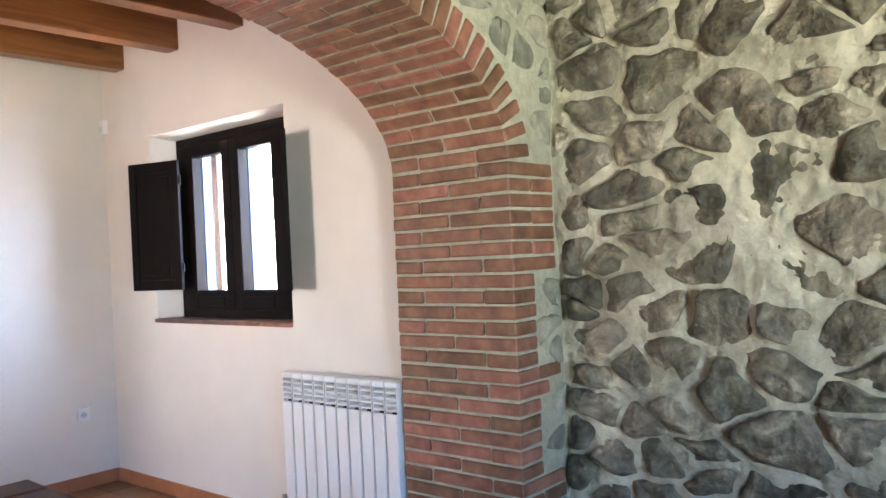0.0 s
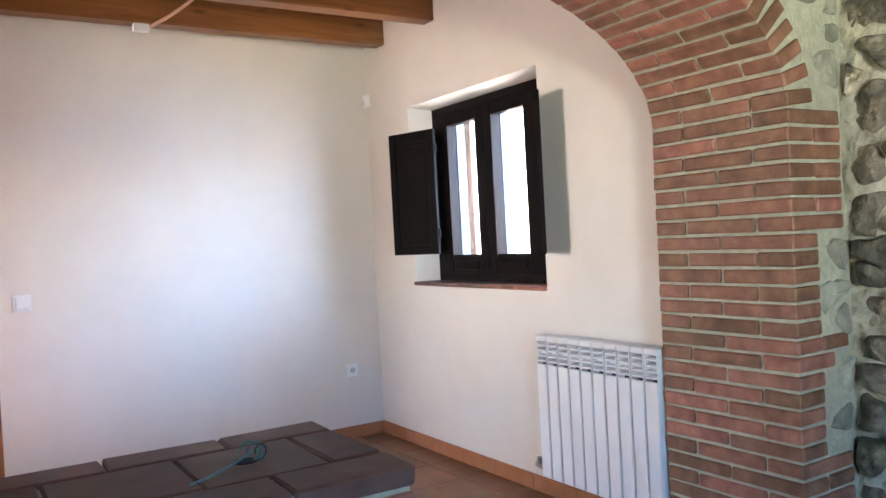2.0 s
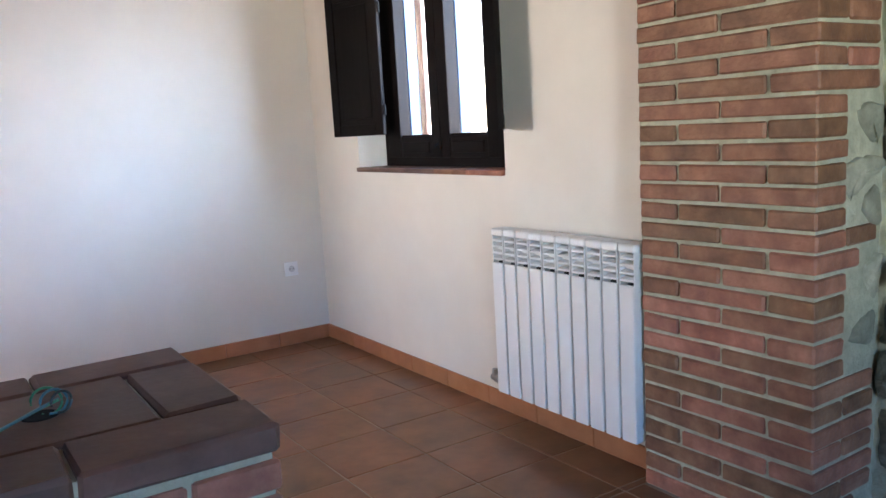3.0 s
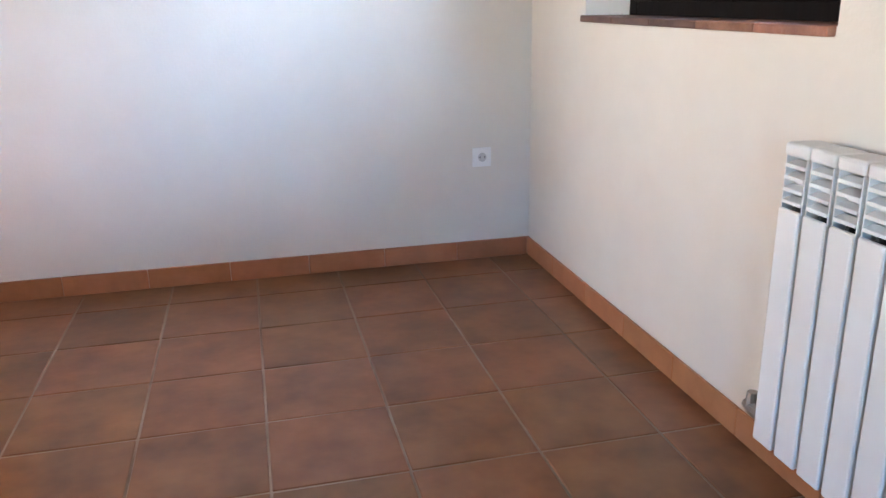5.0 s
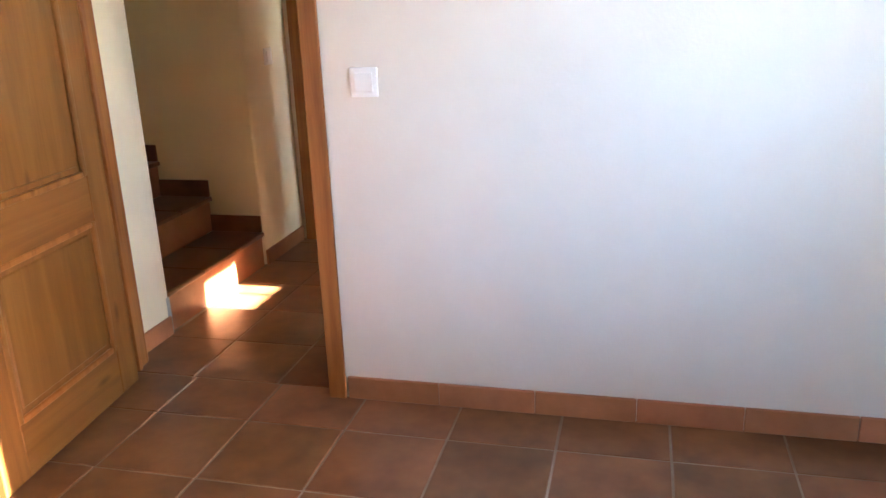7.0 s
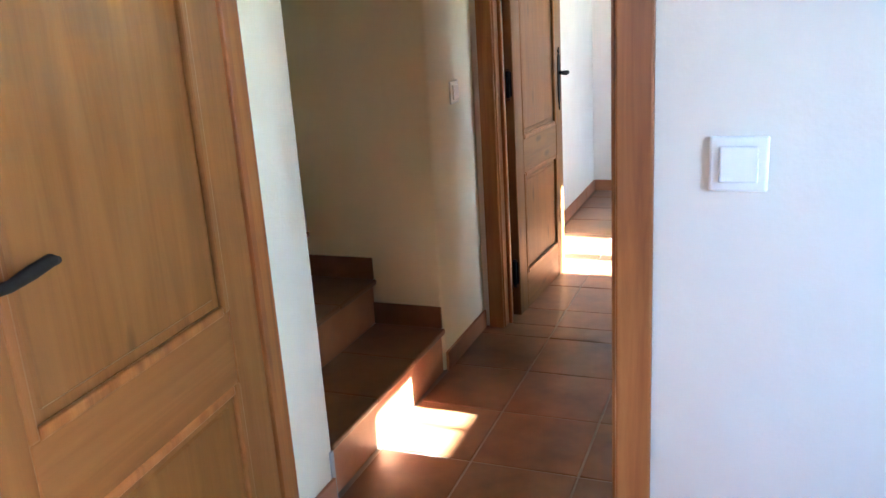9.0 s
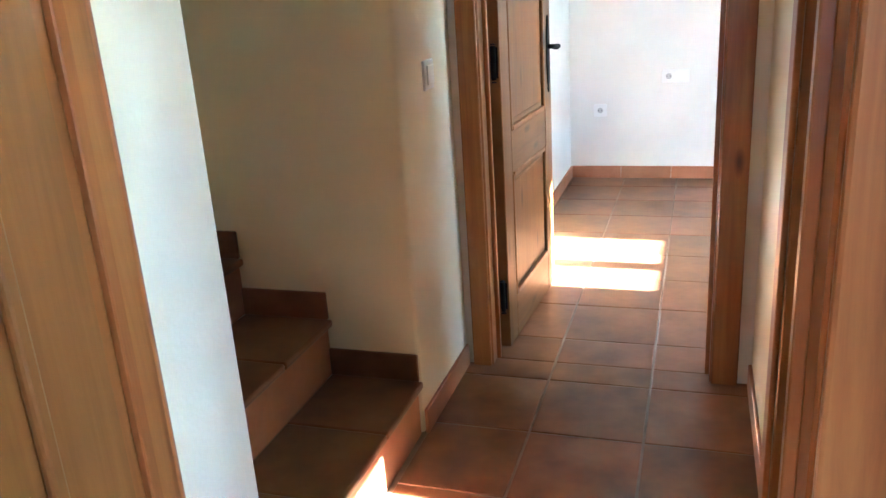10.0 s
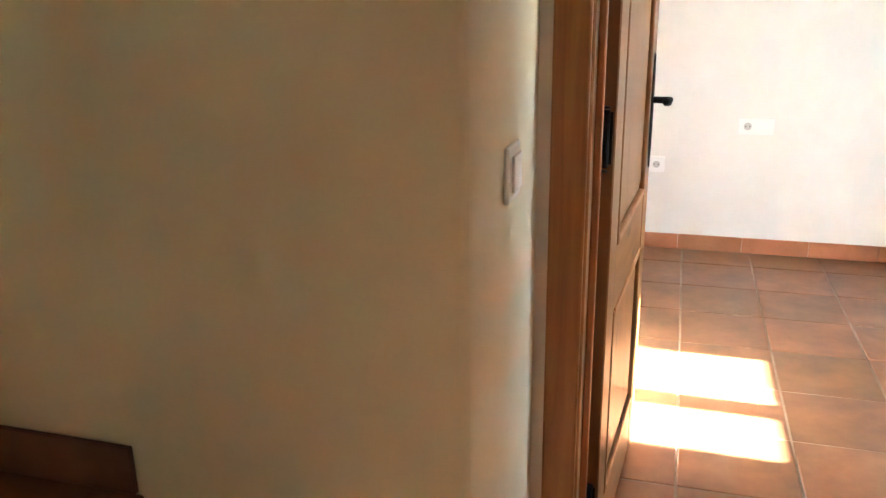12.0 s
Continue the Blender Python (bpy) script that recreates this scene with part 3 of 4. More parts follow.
def door(name, x, y, rz, w, label, hinge_side=1):
    """A panelled pine leaf hung at its hinge: local x from hinge to lock, y through its thickness."""
    root = structure(empty(name, x, y, 0.008, rz), label, "door")
    t, h, st = 0.038, 2.015, 0.105
    y0, y1 = -t / 2, t / 2
    for a, b in ((0, st), (w - st, w)):
        part("stile", box(a, b, y0, y1, 0, h, 0.003), PINE, root)
    for a, b in ((0, 0.165), (0.625, 0.775), (h - 0.11, h)):
        part("rail", box(st + 0.0005, w - st - 0.0005, y0 + 0.0008, y1 - 0.0008, a, b, 0.002), PINE_X, root)
    for za, zb in ((0.165, 0.625), (0.775, h - 0.11)):
        panel = part("panel", box(st - 0.004, w - st + 0.004, -0.008, 0.008, za - 0.004, zb + 0.004), PINE, root)
        bm = box(st + 0.035, w - st - 0.035, -0.013, 0.013, za + 0.035, zb - 0.035, 0.0045, 1)
        part("raised_field", bm, PINE, panel)
        for s in (-1, 1):
            ya, yb = sorted((s * 0.0075, s * 0.0215))
            for k, (xa, xb, zc, zd) in enumerate(((st - 0.003, st + 0.018, za, zb), (w - st - 0.018, w - st + 0.003, za, zb), (st + 0.018, w - st - 0.018, za - 0.003, za + 0.018), (st + 0.018, w - st - 0.018, zb - 0.018, zb + 0.003))):
                part("moulding", box(xa, xb, ya, yb, zc, zd, 0.005, 2), CASING if k > 1 else PINE, panel)
    for s in (-1, 1):
        handle(root, w - 0.052, s, 1.015)
    for zz in (0.20, 1.02, 1.78):
        bm = add_tube(bmesh.new(), [(-0.009, hinge_side * 0.022, zz - 0.055), (-0.009, hinge_side * 0.022, zz + 0.055)], 0.0085, 10)
        for c in (-0.064, 0.058):
            add_tube(bm, [(-0.009, hinge_side * 0.022, zz + c), (-0.009, hinge_side * 0.022, zz + c + 0.004)], [0.011, 0.005], 10)
        if hinge_side:
            add_box(bm, -0.004, 0.016, hinge_side * 0.0195 - 0.001, hinge_side * 0.0195 + 0.001, zz - 0.05, zz + 0.05)
        else:
            add_box(bm, -0.0025, 0.001, -0.013, 0.013, zz - 0.05, zz + 0.05)
        part("hinge", bm, IRON, root, "black iron barrel hinge")
    return root


door("door_1", -3.046, -0.024, -84.5, 0.725, "honey pine panelled door with black iron lever, standing open", -1)
door("door_2", -3.045, HALL_END + 0.130, 86.5, 0.70, "knotty honey pine panelled door, standing open into the end room", 0)
door("door_3", HALL_R + 0.080, DDY1 - 0.012, 16.0, 0.71, "knotty honey pine panelled door, standing open into the side room", -1)


# ---- radiator ----
def radiator():
    n, pitch = 10, 0.0752
    root = tagged(empty("radiator", -0.07, -1.805, 0.135), "white enamelled aluminium column radiator on the wall under the window", "radiator")
    for k in range(n):
        ya, yb = -pitch * (k + 1) + 0.0052, -pitch * k - 0.0052
        bm = box(-0.047, -0.036, ya, yb, 0.0, 0.535, 0.005, 2)
        ym = (ya + yb) / 2
        add_box(bm, -0.044, 0.032, ya - 0.0042, yb + 0.0042, 0.640, 0.668, 0.008, 3)
        add_box(bm, -0.040, 0.022, ya, ya + 0.003, 0.004, 0.642)
        add_box(bm, -0.040, 0.022, yb - 0.003, yb, 0.004, 0.642)
        el = part("element", bm, ENAMEL, root)
        # webs and backing get the slots' shade as their colour
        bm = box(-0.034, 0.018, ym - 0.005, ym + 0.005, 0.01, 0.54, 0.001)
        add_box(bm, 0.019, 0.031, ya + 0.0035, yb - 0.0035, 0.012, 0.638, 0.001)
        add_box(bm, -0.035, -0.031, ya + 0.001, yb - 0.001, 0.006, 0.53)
        part("inner_web", bm, SLOT_SHADE, el, "web inside the element, coloured dark for the shade there")
        for j in range(4):
            z = 0.543 + 0.0245 * j
            bm = bmesh.new()
            pts = [(-0.042, z + 0.002), (-0.020, z + 0.012), (-0.020, z + 0.015), (-0.042, z + 0.009)]
            lo, hi = [bm.verts.new((a, ya + 0.004, c)) for a, c in pts], [bm.verts.new((a, yb - 0.004, c)) for a, c in pts]
            bm.faces.new(lo)
            bm.faces.new(hi)
            for q in range(4):
                bm.faces.new((lo[q], lo[(q + 1) % 4], hi[(q + 1) % 4], hi[q]))
            part("louvre", bm, ENAMEL, el)
    for z in (0.055, 0.59):
        part("manifold", add_tube(bmesh.new(), [(0, 0.0, z), (0, -pitch * n, z)], 0.016, 12), ENAMEL, root)
    bm = add_tube(bmesh.new(), [(0, 0.0, 0.03), (0, 0.03, 0.03), (0, 0.06, 0.03), (0, 0.09, 0.03)], [0.014, 0.020, 0.018, 0.013], 10)
    add_tube(bm, [(0, 0.07, 0.03), (0.03, 0.072, 0.03), (0.068, 0.072, 0.03)], 0.011, 10)
    add_tube(bm, [(0, 0.07, 0.03), (0, 0.07, 0.068)], [0.016, 0.013], 10)
    part("valve", bm, STEEL, root, "nickel lockshield valve")
    for yy in (-0.12, -0.62):
        part("bracket", box(0.028, 0.0695, yy - 0.012, yy + 0.012, 0.555, 0.59, 0.002), ENAMEL, root)
    return root


radiator()


# ---- switches and sockets ----
def plate(name, m, w, h, label, category, face):
    """A wall plate; local -y faces the room. face: 'rocker' or 'socket' (once a unit)."""
    root = tagged(empty(name), label, category)
    root.matrix_basis = m
    part("cover", box(-w / 2, w / 2, -0.0085, 0.0, -h / 2, h / 2, 0.004, 2), PLASTIC, root)
    units = max(1, round(w / h))
    if units > 1:
        part("blank_module", box(0.006, w / 2 - 0.010, -0.0125, -0.009, -h * 0.36, h * 0.36, 0.002), PLASTIC, root)
    for k in range(1):
        cx = (k - (units - 1) / 2) * h
        if face == "rocker":
            part("rocker", box(cx - h * 0.33, cx + h * 0.33, -0.0145, -0.009, -h * 0.33, h * 0.33, 0.003, 2), PLASTIC, root)
        else:
            turn = Matrix.Translation((cx, -0.0095, 0)) @ Matrix.Rotation(radians(90), 4, "X")
            part("well_rim", add_lathe(bmesh.new(), [(0.0225, 0.0), (0.0225, 0.003), (0.0195, 0.0035), (0.0185, 0.0006)], turn, 24), PLASTIC, root)
            part("well", add_lathe(bmesh.new(), [(0.0183, 0.0), (0.0183, 0.0014)], turn, 24), GREY_PLASTIC, root)
            for dx in (-0.0095, 0.0095):
                part("contact", add_lathe(bmesh.new(), [(0.0028, 0.001), (0.0028, 0.002)], turn @ Matrix.Translation((dx, 0, 0)), 8), IRON, root)
    return root


plate("light_switch", pose(-2.104, 0, 1.055), 0.088, 0.088, "white square rocker light switch on the plaster wall", "light switch", "rocker")
plate("light_switch", pose(HALL_L, 1.53, 1.038, 0, 0, 90), 0.085, 0.085, "white light switch on the short hall wall", "light switch", "rocker")
plate("wall_socket", pose(-0.215, 0, 0.445), 0.082, 0.082, "white square wall socket near the room corner", "socket", "socket")
plate("wall_socket", pose(-3.01, ROOMC_B, 0.447), 0.082, 0.082, "white wall socket low on the white wall", "socket", "socket")
plate("wall_socket", pose(-2.545, ROOMC_B, 0.655), 0.165, 0.082, "white double wall plate with one socket and a blank module", "socket", "socket")

# small alarm contact in the corner
sensor = tagged(empty("alarm_detector", -0.001, -0.034, 2.165), "small white plastic alarm detector in the wall corner", "detector")
part("housing", box(-0.034, 0, -0.026, 0.026, 0, 0.085, 0.007, 2), PLASTIC, sensor)
part("lens", box(-0.038, -0.030, -0.017, 0.017, 0.012, 0.045, 0.003, 2), SHADE_WHITE, sensor)

# ---- ceiling lamp and hanging conduit ----
lamp = tagged(empty("ceiling_lamp", -1.42, -1.90, 2.335), "round metal ceiling lamp with a white opal underside", "lamp")
part("shade", add_lathe(bmesh.new(), [(0.128, 0.0), (0.133, 0.006), (0.130, 0.014), (0.105, 0.05), (0.085, 0.075), (0.05, 0.088), (0.02, 0.09)], n=40), SHADE_METAL, lamp, "brushed metal dome shade", True)
part("diffuser", add_lathe(bmesh.new(), [(0.02, -0.010), (0.07, -0.008), (0.11, -0.002), (0.1265, 0.004), (0.1265, 0.008)], n=40), SHADE_WHITE, lamp, "white opal disc", True)
part("stem", add_tube(bmesh.new(), [(0, 0, 0.088), (0, 0, CEIL - 2.335)], 0.009), SHADE_METAL, lamp)
part("canopy", add_lathe(bmesh.new(), [(0.045, CEIL - 2.335 - 0.022), (0.045, CEIL - 2.335 - 0.001)], n=24), SHADE_METAL, lamp)

cord = tagged(empty("hanging_conduit", -1.30, -1.20, CEIL), "thin pinkish corrugated conduit hanging from the ceiling with a white connector", "cable")
pts = [(-0.35 * s ** 1.9, 0.0, -0.001 - 0.49 * s ** 0.8) for s in [k / 24 for k in range(25)]]
part("conduit", add_tube(bmesh.new(), pts, [0.0078 if k % 2 else 0.0066 for k in range(25)], 8), CONDUIT, cord)
e = Vector(pts[-1])
part("connector", box(e.x - 0.062, e.x + 0.004, -0.017, 0.017, e.z - 0.020, e.z + 0.014, 0.005, 2), PLASTIC, cord, "white plastic connector block")

# dark wooden cupboard on the stair wall
cup = tagged(empty("wall_cabinet", -3.61, STAIR1, 1.41), "dark brown wooden meter cabinet on the stair wall", "cabinet")
part("body", box(-0.15, 0.15, -0.05, 0.0, 0, 0.45, 0.004), EBONY, cup)
part("cabinet_door", box(-0.14, 0.14, -0.066, -0.051, 0.012, 0.438, 0.004), EBONY, cup)

# ---- bricks ----
BL, BW, BH = 0.289, 0.139, 0.0485
rng = random.Random(4)


def brick_mesh(name, l, w, h, seed, mat, ch=0.005):
    """A chamfered brick about its centre, its corners worn a little out of true."""
    r = random.Random(seed)
    bm = box(-l / 2, l / 2, -w / 2, w / 2, -h / 2, h / 2, ch, 1)
    for v in bm.verts:
        v.co += Vector((r.uniform(-1, 1), r.uniform(-1, 1), r.uniform(-1, 1))) * 0.0018
    me = bpy.data.meshes.new(name)
    bmesh.ops.recalc_face_normals(bm, faces=bm.faces)
    bm.to_mesh(me)
    bm.free()
    me.materials.append(mat)
    return me


def brick_set(l, mat=BRICK, w=BW, h=BH):
    return [brick_mesh("brick", l, w, h, s + int(l * 1000), mat) for s in range(4)]


FULL, HALF, QUART = brick_set(BL), brick_set(0.140), brick_set(0.205)


def lay(meshes, parent, m, loose=1.0):
    ob = new("brick", rng.choice(meshes))
    ob.parent = parent
    j = pose(rng.uniform(-0.002, 0.002) * loose, rng.uniform(-0.002, 0.002) * loose, rng.uniform(-0.0015, 0.0015) * loose, rng.uniform(-0.4, 0.4), rng.uniform(-0.4, 0.4), rng.uniform(-0.5, 0.5))
    ob.matrix_basis = m @ j
    return ob


def pillar(name, xj, s, label, short):
    """Jamb bricks: xj the passage face, s the way into the wall; short: course ranges whose front bricks stop after half a length."""
    root = tagged(empty(name, xj, YF, 0), label, "brick pillar")
    for k in range(28):
        z = COURSE * (k + 0.5)
        cut = any(a <= k < b for a, b in short)
        if k % 2:
            f = HALF if cut else (QUART if rng.random() < 0.2 else FULL)
            l = 0.137 if cut else (0.205 if f is QUART else BL)
            lay(f, root, pose(s * l / 2, BW / 2, z))
            lay(FULL, root, pose(s * BW / 2, 0.149 + BL / 2, z, 0, 0, 90))
            lay(HALF, root, pose(s * 0.140 / 2, 0.448 + BW / 2, z))
        else:
            lay(FULL, root, pose(s * BW / 2, BL / 2, z, 0, 0, 90))
            lay(FULL, root, pose(s * BW / 2, 0.299 + BL / 2, z, 0, 0, 90))
            if not cut:
                lay(HALF, root, pose(s * (BW + 0.012 + 0.137 / 2), BW / 2, z))
    return root


pillar("brick_pillar", JX1, 1, "red rustic brick pillar of the arch with pale recessed joints", ((8, 13), (15, 21)))
pillar("brick_pillar", JX0, -1, "dark red rustic brick pillar beside the low wall", ((17, 20), (22, 24), (26, 28)))

# arch ring
arch = tagged(empty("brick_arch", ACX, YF, SPRING), "wide red brick arch of upright bricks with a brick soffit", "arch")
NV = 47
ths = np.linspace(0, math.pi, 4001)
seg = np.hypot(np.diff((AA + 0.03) * np.cos(ths)), np.diff((AB + 0.03) * np.sin(ths)))
cum = np.concatenate(([0.0], np.cumsum(seg)))
for k in range(NV):
    th = float(np.interp(cum[-1] * (k + 0.5) / NV, cum, ths))
    cx, cz = AA * math.cos(th), AB * math.sin(th)
    nx, nz = math.cos(th) / AA, math.sin(th) / AB
    q = math.hypot(nx, nz)
    ang = math.degrees(math.atan2(nz / q, nx / q))
    base = Matrix.Translation((cx, 0, cz)) @ Matrix.Rotation(-radians(ang), 4, "Y")
    rows = ((FULL, BL), (FULL, BL)) if k % 2 else ((HALF, 0.137), (FULL, BL), (HALF, 0.137))
    y = 0.0
    deep = 1.3 if k > NV - 10 else 1.0
    for f, l in rows:
        ob = lay(f, arch, base @ pose(BW * deep / 2 + 0.001, y + l / 2, 0, 0, 0, 90))
        ob.scale = (1.0, deep, 1.0)
        y += l + 0.010

# low wall inside the arch
LX1, LZ = -1.56, 0.77
low = tagged(empty("low_wall", LX1, YF, 0), "low red brick wall filling part of the arch, capped with dark bricks", "low wall")
part("core", box(JX0 - LX1 + 0.0, -0.010, 0.010, YB - YF - 0.010, 0, LZ - 0.014), JOINT, low)
for k in range(12):
    z = COURSE * (k + 0.5) + 0.004
    x = 0.0
    first = True
    while x > JX0 - LX1 + 0.02:
        room = x - (JX0 - LX1)
        f, l = (HALF, 0.137) if (first and k % 2) or room < 0.26 else (FULL, BL)
        if room < 0.12:
            break
        lay(f, low, pose(x - l / 2, BW / 2, z))
        lay(f, low, pose(x - l / 2, YB - YF - BW / 2, z))
        x -= l + 0.011
        first = False
    if k % 2:
        lay(FULL, low, pose(-BW / 2, 0.147 + BL / 2, z, 0, 0, 90))
    else:
        lay(HALF, low, pose(-BL / 2 + 0.072, 0.21, z))
        lay(HALF, low, pose(-BL / 2 + 0.072, 0.36, z))
for yc, w, joints in ((0.072, 0.150, (0.004, -0.294, -0.588, -0.882)), (0.305, 0.298, (0.004, -0.131, -0.433, -0.735, -0.885)), (0.527, 0.132, (0.004, -0.284, -0.580, -0.884))):
    for k, (xa, xb) in enumerate(zip(joints[1:], joints)):
        me = brick_mesh("cap_brick", xb - xa - 0.005, w - 0.004, 0.050, k + 77 + int(w * 1000), CAP_BRICK, 0.007)
        ob = lay([me], low, pose((xa + xb) / 2, yc, LZ - 0.025), 0.7)
        ob.name = "cap_brick"
wires = tagged(empty("loose_wires", -1.857, -2.852, LZ + 0.001), "loose green and blue electric wires on the low wall", "wires")
for k in range(3):
    rr, tip = 0.024 - 0.003 * k, 0.35 * k - 0.3
    pts = [(0.012 + 0.01 * k + rr * math.cos(q) * math.cos(tip), rr * math.cos(q) * math.sin(tip) - 0.01 * k, 0.022 + rr * math.sin(q)) for q in [-2.0 + 5.3 * j / 20 for j in range(21)]]
    part("wire", add_tube(bmesh.new(), pts, 0.0024, 6), WIRES[k], wires)
for k in range(3):
    pts = [(0.03 - (0.155 + 0.02 * k) * q, -0.012 - (0.085 + 0.012 * k) * q ** 1.3 + 0.006 * math.sin(5 * q + k), 0.004 + 0.020 * (1 - q) ** 2) for q in [j / 14 for j in range(15)]]
    part("wire", add_tube(bmesh.new(), pts, 0.0026, 6), WIRES[(0, 1, 1)[k]], wires)
# no hole is cut: a black disc gives its dark inside
part("hole", add_lathe(bmesh.new(), [(0.030, -0.0005), (0.028, 0.001)], n=16), IRON, wires, "flat dark disc for the shade in a conduit hole")


# ---- rubble ----
def clip(poly, px, py, nx, ny):
    """The part of a convex outline on the near side of a line."""
    out = []
    for k in range(len(poly)):
        a, b = poly[k], poly[(k + 1) % len(poly)]
        da, db = (a[0] - px) * nx + (a[1] - py) * ny, (b[0] - px) * nx + (b[1] - py) * ny
        if da <= 0:
            out.append(a)
        if da * db < 0:
            s = da / (da - db)
            out.append((a[0] + (b[0] - a[0]) * s, a[1] + (b[1] - a[1]) * s))
    return out


def rubble(root, name, spots, bounds, gap, place, mat, bulge, seed, keep=None, squeeze=1.6, fill=1.0, rough=0.0):
    """Stones fitted together on a plane: cells round the spots, drawn in by the mortar and bulging. place(u, v, d) gives the point."""
    r = random.Random(seed)
    for i, (u, v) in enumerate(spots):
        poly = [(bounds[0], bounds[2] * squeeze), (bounds[1], bounds[2] * squeeze), (bounds[1], bounds[3] * squeeze), (bounds[0], bounds[3] * squeeze)]
        for j, (a, b) in enumerate(spots):
            if i != j and abs(a - u) < 1.1 and abs(b - v) < 0.8:
                nx, ny = a - u, (b - v) * squeeze
                q = math.hypot(nx, ny)
                g = gap * r.uniform(0.5, 1.7)
                poly = clip(poly, (u + a) / 2 - nx / q * g / 2, (v + b) * squeeze / 2 - ny / q * g / 2, nx / q, ny / q)
                if len(poly) < 3:
                    break
        if len(poly) < 3:
            continue
        for _ in range(1 if rough else 2):
            poly = [p for a, b in zip(poly, poly[1:] + poly[:1]) for p in ((a[0] * 0.8 + b[0] * 0.2, a[1] * 0.8 + b[1] * 0.2), (a[0] * 0.2 + b[0] * 0.8, a[1] * 0.2 + b[1] * 0.8))]
        poly = [(a + r.uniform(-1, 1) * 0.006, b / squeeze + r.uniform(-1, 1) * 0.006) for a, b in poly]
        cx, cy = sum(p[0] for p in poly) / len(poly), sum(p[1] for p in poly) / len(poly)
        if keep and not keep(cx, cy, poly):
            continue
        sink = r.uniform(0.45, 1.15) if rough else 1.0
        tilt, tilt2 = r.uniform(-0.2, 0.2), r.uniform(-0.2, 0.2)
        bm = bmesh.new()
        rings = []
        for s, d in ((1.0, -0.01), (0.97, bulge * 0.45), (0.86, bulge * 0.85), (0.6, bulge * 1.0), (0.28, bulge * 1.04)):
            ring = []
            for a, b in poly:
                uu, vv = cx + (a - cx) * s * fill, cy + (b - cy) * s * fill
                dd = d + ((r.uniform(-1, 1) * bulge * 0.16 + rough * bulge * noise.noise((uu * 9, vv * 9, seed))) + (uu - cx) * tilt + (vv - cy) * tilt2 if d > 0 else 0)
                ring.append(bm.verts.new(place(uu, vv, -0.01 if d < 0 else max(dd * sink, 0.002))))
            rings.append(ring)
        n = len(poly)
        for a, b in zip(rings, rings[1:]):
            for k in range(n):
                bm.faces.new((a[k], a[(k + 1) % n], b[(k + 1) % n], b[k]))
        c = bm.verts.new(place(cx, cy, bulge * 1.02 * sink))
        for k in range(n):
            bm.faces.new((rings[-1][k], rings[-1][(k + 1) % n], c))
        part(name, bm, mat, root, "", True)


def uneven(n, bounds, least, most, seed):
    """Spots with room of very different size round them."""
    r = random.Random(seed)
    out = []
    for _ in range(n * 60):
        p = (r.uniform(bounds[0], bounds[1]), r.uniform(bounds[2], bounds[3]), least + (most - least) * r.random() ** 2.2)
        if all(math.hypot(p[0] - a, (p[1] - b) * 1.5) > (c + p[2]) * 0.55 for a, b, c in out):
            out.append(p)
        if len(out) == n:
            break
    return [(a, b) for a, b, c in out]


def scatter(n, bounds, least, seed):
    r = random.Random(seed)
    out = []
    for _ in range(n * 40):
        p = (r.uniform(bounds[0], bounds[1]), r.uniform(bounds[2], bounds[3]))
        if all(math.hypot(p[0] - a, (p[1] - b) * 1.5) > least for a, b in out):
            out.append(p)
        if len(out) == n:
            break
    return out


rubble_wall = bpy.data.objects["wall_rubble"]
rb = (TY1 + 0.02, YF - 0.01, 0.02, CEIL - 0.02)


def mortar_sheet(root, y0, y1, z0, z1, step=0.015):
    """Rough mortar that laps unevenly over the stones' edges."""
    bm = bmesh.new()
    ny, nz = int((y1 - y0) / step), int((z1 - z0) / step)
    grid = [[None] * (nz + 1) for _ in range(ny + 1)]
    for a in range(ny + 1):
        for b in range(nz + 1):
            y, z = y0 + (y1 - y0) * a / ny, z0 + (z1 - z0) * b / nz
            d = 0.030 * noise.noise((y * 3.6, z * 3.6, 1.7)) + 0.028 * noise.noise((y * 9, z * 9, 5.2)) + 0.014 * noise.noise((y * 27, z * 27, 9.1)) + 0.004 * noise.noise((y * 60, z * 60, 2.1))
            grid[a][b] = bm.verts.new((XS - 0.009 - 0.6 * d, y, z))
    for a in range(ny):
        for b in range(nz):
            bm.faces.new((grid[a][b], grid[a + 1][b], grid[a + 1][b + 1], grid[a][b + 1]))
    part("mortar", bm, RUBBLE_JOINT, root, "", True)


mortar_sheet(rubble_wall, TY1, YF + 0.012, 0.0, CEIL)


def crooked(u, v, d):
    """A point of the stone wall, shifted so that no joint runs straight."""
    du, dv = 0.05 * noise.noise((u * 3.1, v * 3.1, 2.3)) + 0.022 * noise.noise((u * 11, v * 11, 6.1)), 0.05 * noise.noise((u * 3.1, v * 3.1, 7.7)) + 0.022 * noise.noise((u * 11, v * 11, 3.4))
    return (XS + 0.006 - d, min(max(u + du, TY1 + 0.004), YF - 0.002), min(max(v + dv, 0.004), CEIL - 0.004))


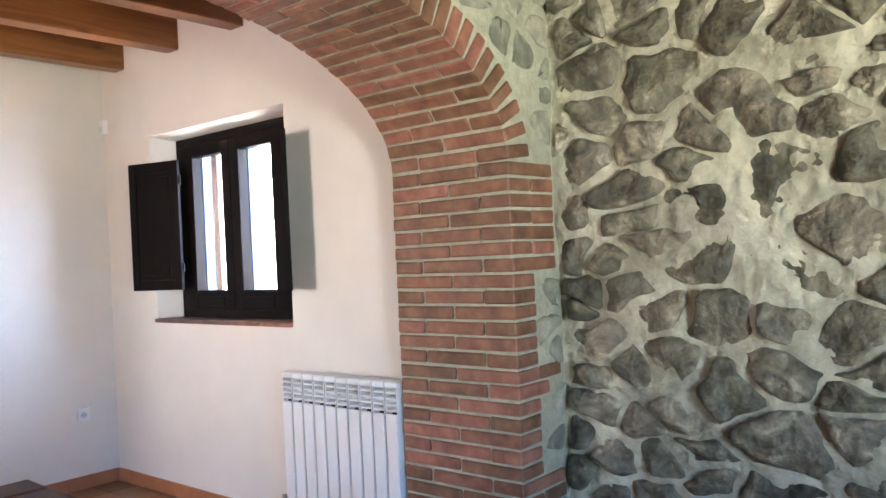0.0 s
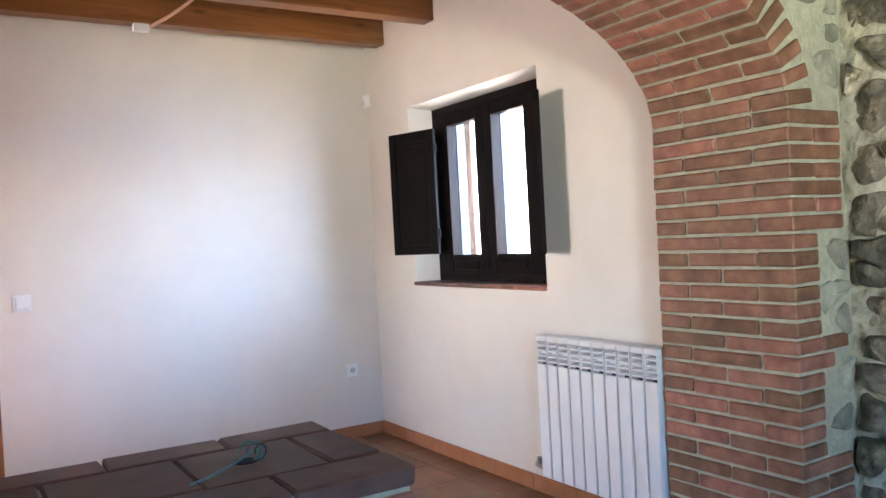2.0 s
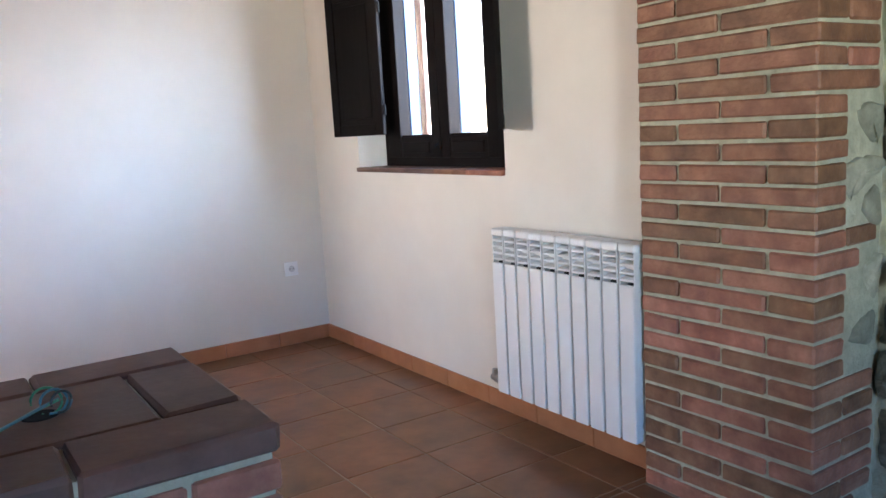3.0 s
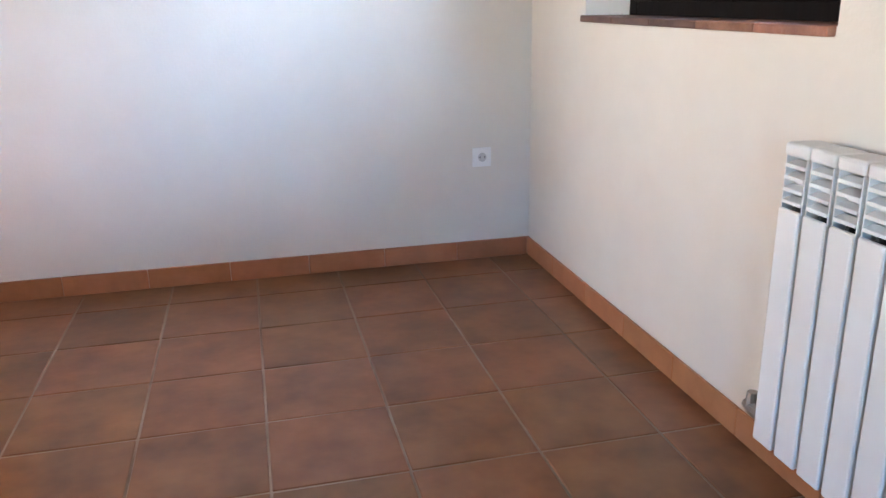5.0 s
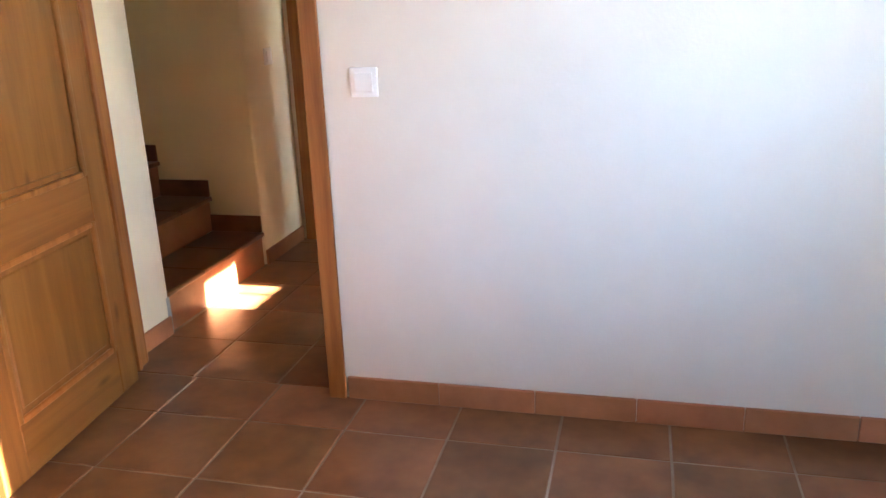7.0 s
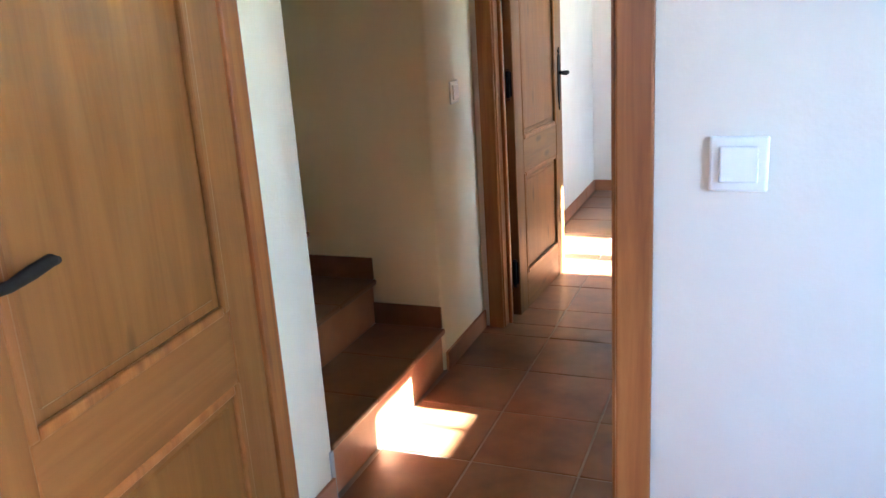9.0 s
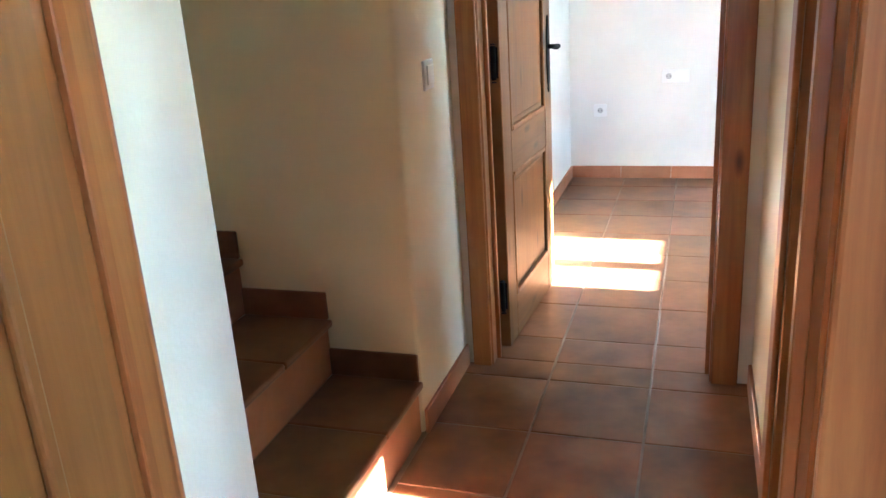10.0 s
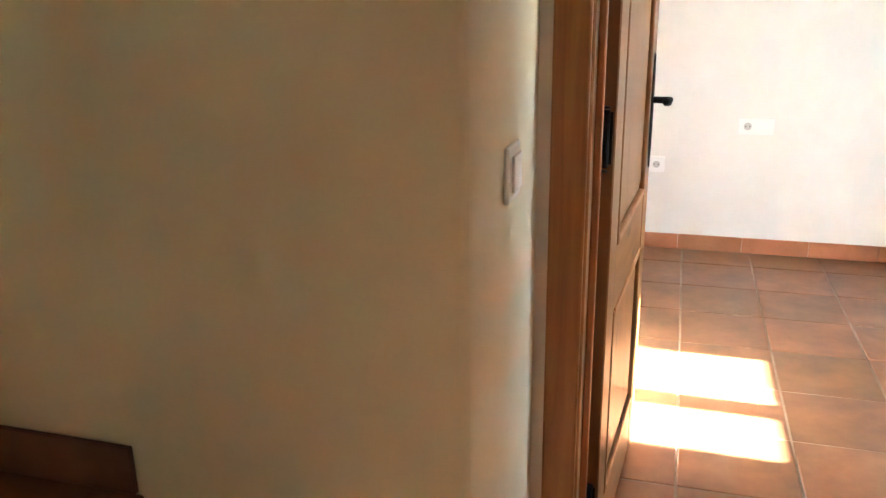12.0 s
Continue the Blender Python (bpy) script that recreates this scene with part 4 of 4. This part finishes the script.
def wall_stones(root, spots, gap, seed, squeeze=1.55):
    """Broken stones bedded in the wall: cells round the spots, each face made of a few tilted planes, chipped along its edge."""
    r = random.Random(seed)
    for i, (u, v) in enumerate(spots):
        poly = [(rb[0], rb[2] * squeeze), (rb[1], rb[2] * squeeze), (rb[1], rb[3] * squeeze), (rb[0], rb[3] * squeeze)]
        for j, (a, b) in enumerate(spots):
            if i != j and abs(a - u) < 1.2 and abs(b - v) < 0.9:
                nx, ny = a - u, (b - v) * squeeze
                q = math.hypot(nx, ny)
                g = gap * r.uniform(0.2, 2.0)
                poly = clip(poly, (u + a) / 2 - nx / q * g / 2, (v + b) * squeeze / 2 - ny / q * g / 2, nx / q, ny / q)
                if len(poly) < 3:
                    break
        if len(poly) < 3:
            continue
        poly = [p for a, b in zip(poly, poly[1:] + poly[:1]) for p in ((a[0] * 0.88 + b[0] * 0.12, a[1] * 0.88 + b[1] * 0.12), (a[0] * 0.12 + b[0] * 0.88, a[1] * 0.12 + b[1] * 0.88))]
        loop = []
        for a, b in zip(poly, poly[1:] + poly[:1]):
            m = max(1, int(math.hypot(b[0] - a[0], b[1] - a[1]) / 0.028))
            loop += [((a[0] + (b[0] - a[0]) * k / m), (a[1] + (b[1] - a[1]) * k / m) / squeeze) for k in range(m)]
        cx, cy = sum(p[0] for p in loop) / len(loop), sum(p[1] for p in loop) / len(loop)
        top = r.uniform(0.026, 0.050)
        planes = [(r.uniform(0.0, 0.02), r.uniform(-0.3, 0.3), r.uniform(-0.4, 0.4)) for _ in range(4)]

        def height(x, y):
            h = min(top + o + a * (x - cx) + b * (y - cy) for o, a, b in planes)
            h += 0.020 * noise.noise((x * 8 + i, y * 8, 1.3)) + 0.011 * noise.noise((x * 21, y * 21 + i, 4.2)) + 0.006 * noise.noise((x * 55, y * 55, i))
            return max(h, 0.012)
        bm = bmesh.new()
        rings = []
        for f, lift in ((1.0, -1), (0.985, 0.55), (0.93, 0.86), (0.82, 1.0), (0.66, 1.0), (0.46, 1.0), (0.24, 1.0)):
            ring = []
            for x, y in loop:
                chip = 1 + 0.10 * noise.noise((x * 14, y * 14, 8.8 + i))
                px, py = cx + (x - cx) * f * chip, cy + (y - cy) * f * chip
                ring.append(bm.verts.new(crooked(px, py, -0.01 if lift < 0 else height(px, py) * lift)))
            rings.append(ring)
        n = len(loop)
        for a, b in zip(rings, rings[1:]):
            for k in range(n):
                bm.faces.new((a[k], a[(k + 1) % n], b[(k + 1) % n], b[k]))
        c = bm.verts.new(crooked(cx, cy, height(cx, cy)))
        for k in range(n):
            bm.faces.new((rings[-1][k], rings[-1][(k + 1) % n], c))
        part("stone", bm, STONE, root, "", True)


wall_stones(rubble_wall, uneven(120, rb, 0.10, 0.46, 11), 0.026, 3)


def off_brick(cx, cz, poly):
    """Whether a stone keeps clear of the pillars and the ring."""
    if cz < SPRING + 0.02:
        return (cx < JX0 - 0.32 or (cx > JX1 + 0.165 and (8 <= cz / COURSE - 0.5 <= 12.4 or 15 <= cz / COURSE - 0.5 <= 20.4)))
    worst = min(((p[0] - ACX) / (AA + 0.150)) ** 2 + ((p[1] - SPRING) / (AB + 0.150)) ** 2 for p in poly)
    return worst > 1.0


ab = (-3.9, XS - 0.012, 0.02, CEIL - 0.02)
rubble(arch_wall, "stone", uneven(620, ab, 0.05, 0.14, 21), ab, 0.022, lambda u, v, d: (u, YF + 0.010 - d, v), PEBBLE, 0.011, 5, off_brick, 1.3, 0.86)


# ---- floor tiles ----
def tile_mesh(w, d, s):
    r = random.Random(s)
    bm = box(-w / 2, w / 2, -d / 2, d / 2, -0.012, 0.0, 0.003, 1)
    for v in bm.verts:
        v.co.z += r.uniform(-0.0006, 0.0006) if v.co.z > -0.005 else 0
    me = bpy.data.meshes.new("floor_tile")
    bmesh.ops.recalc_face_normals(bm, faces=bm.faces)
    bm.to_mesh(me)
    bm.free()
    me.materials.append(TERRACOTTA)
    return me


floor = bpy.data.objects["floor"]
T, JOINT_W = 0.331, 0.0045
tiles = [tile_mesh(T - JOINT_W, T - JOINT_W, s) for s in range(3)]
edge_tiles = {}


def tile_area(x0, x1, y0, y1, gx, gy):
    """Tiles on a grid through (gx, gy), cut at the room's edges."""
    for i in range(math.floor((x0 - gx) / T), math.ceil((x1 - gx) / T)):
        for j in range(math.floor((y0 - gy) / T), math.ceil((y1 - gy) / T)):
            xa, xb = max(gx + i * T, x0), min(gx + (i + 1) * T, x1)
            ya, yb = max(gy + j * T, y0), min(gy + (j + 1) * T, y1)
            if xb - xa < 0.02 or yb - ya < 0.02:
                continue
            w, d = round(xb - xa - JOINT_W, 3), round(yb - ya - JOINT_W, 3)
            if abs(w - (T - JOINT_W)) < 0.002 and abs(d - (T - JOINT_W)) < 0.002:
                me = tiles[(i * 7 + j * 3) % 3]
            else:
                me = edge_tiles.setdefault((w, d), None) or tile_mesh(w, d, i + j)
                edge_tiles[(w, d)] = me
            ob = new("floor_tile", me)
            ob.parent = floor
            ob.matrix_basis = pose((xa + xb) / 2, (ya + yb) / 2, rng.uniform(-0.0005, 0.0005), 0, 0, rng.uniform(-0.15, 0.15))


tile_area(-5.0, 0.0, YB, 0.05, -1.507, -0.212)
tile_area(HALL_L, HALL_R, 0.05, HALL_END + 0.05, -2.85, 1.365)
tile_area(HALL_R + 0.0, 0.0, 0.12, HALL_END, -2.85, 1.365)
tile_area(ROOMC_L, 0.0, HALL_END + 0.05, ROOMC_B, -2.85, 1.365)
tile_area(JX0, JX1, YF, YB, -1.507, -0.212)
front = bmesh.new()
for i in range(16):
    for j in range(14):
        add_box(front, -5.0 + T * i + 0.003, -5.0 + T * (i + 1) - 0.003, YF - T * (j + 1) + 0.003, YF - T * j - 0.003, -0.011, -0.0005)
tagged(part("tile_field", front, TERRACOTTA, floor), kind="stuff")
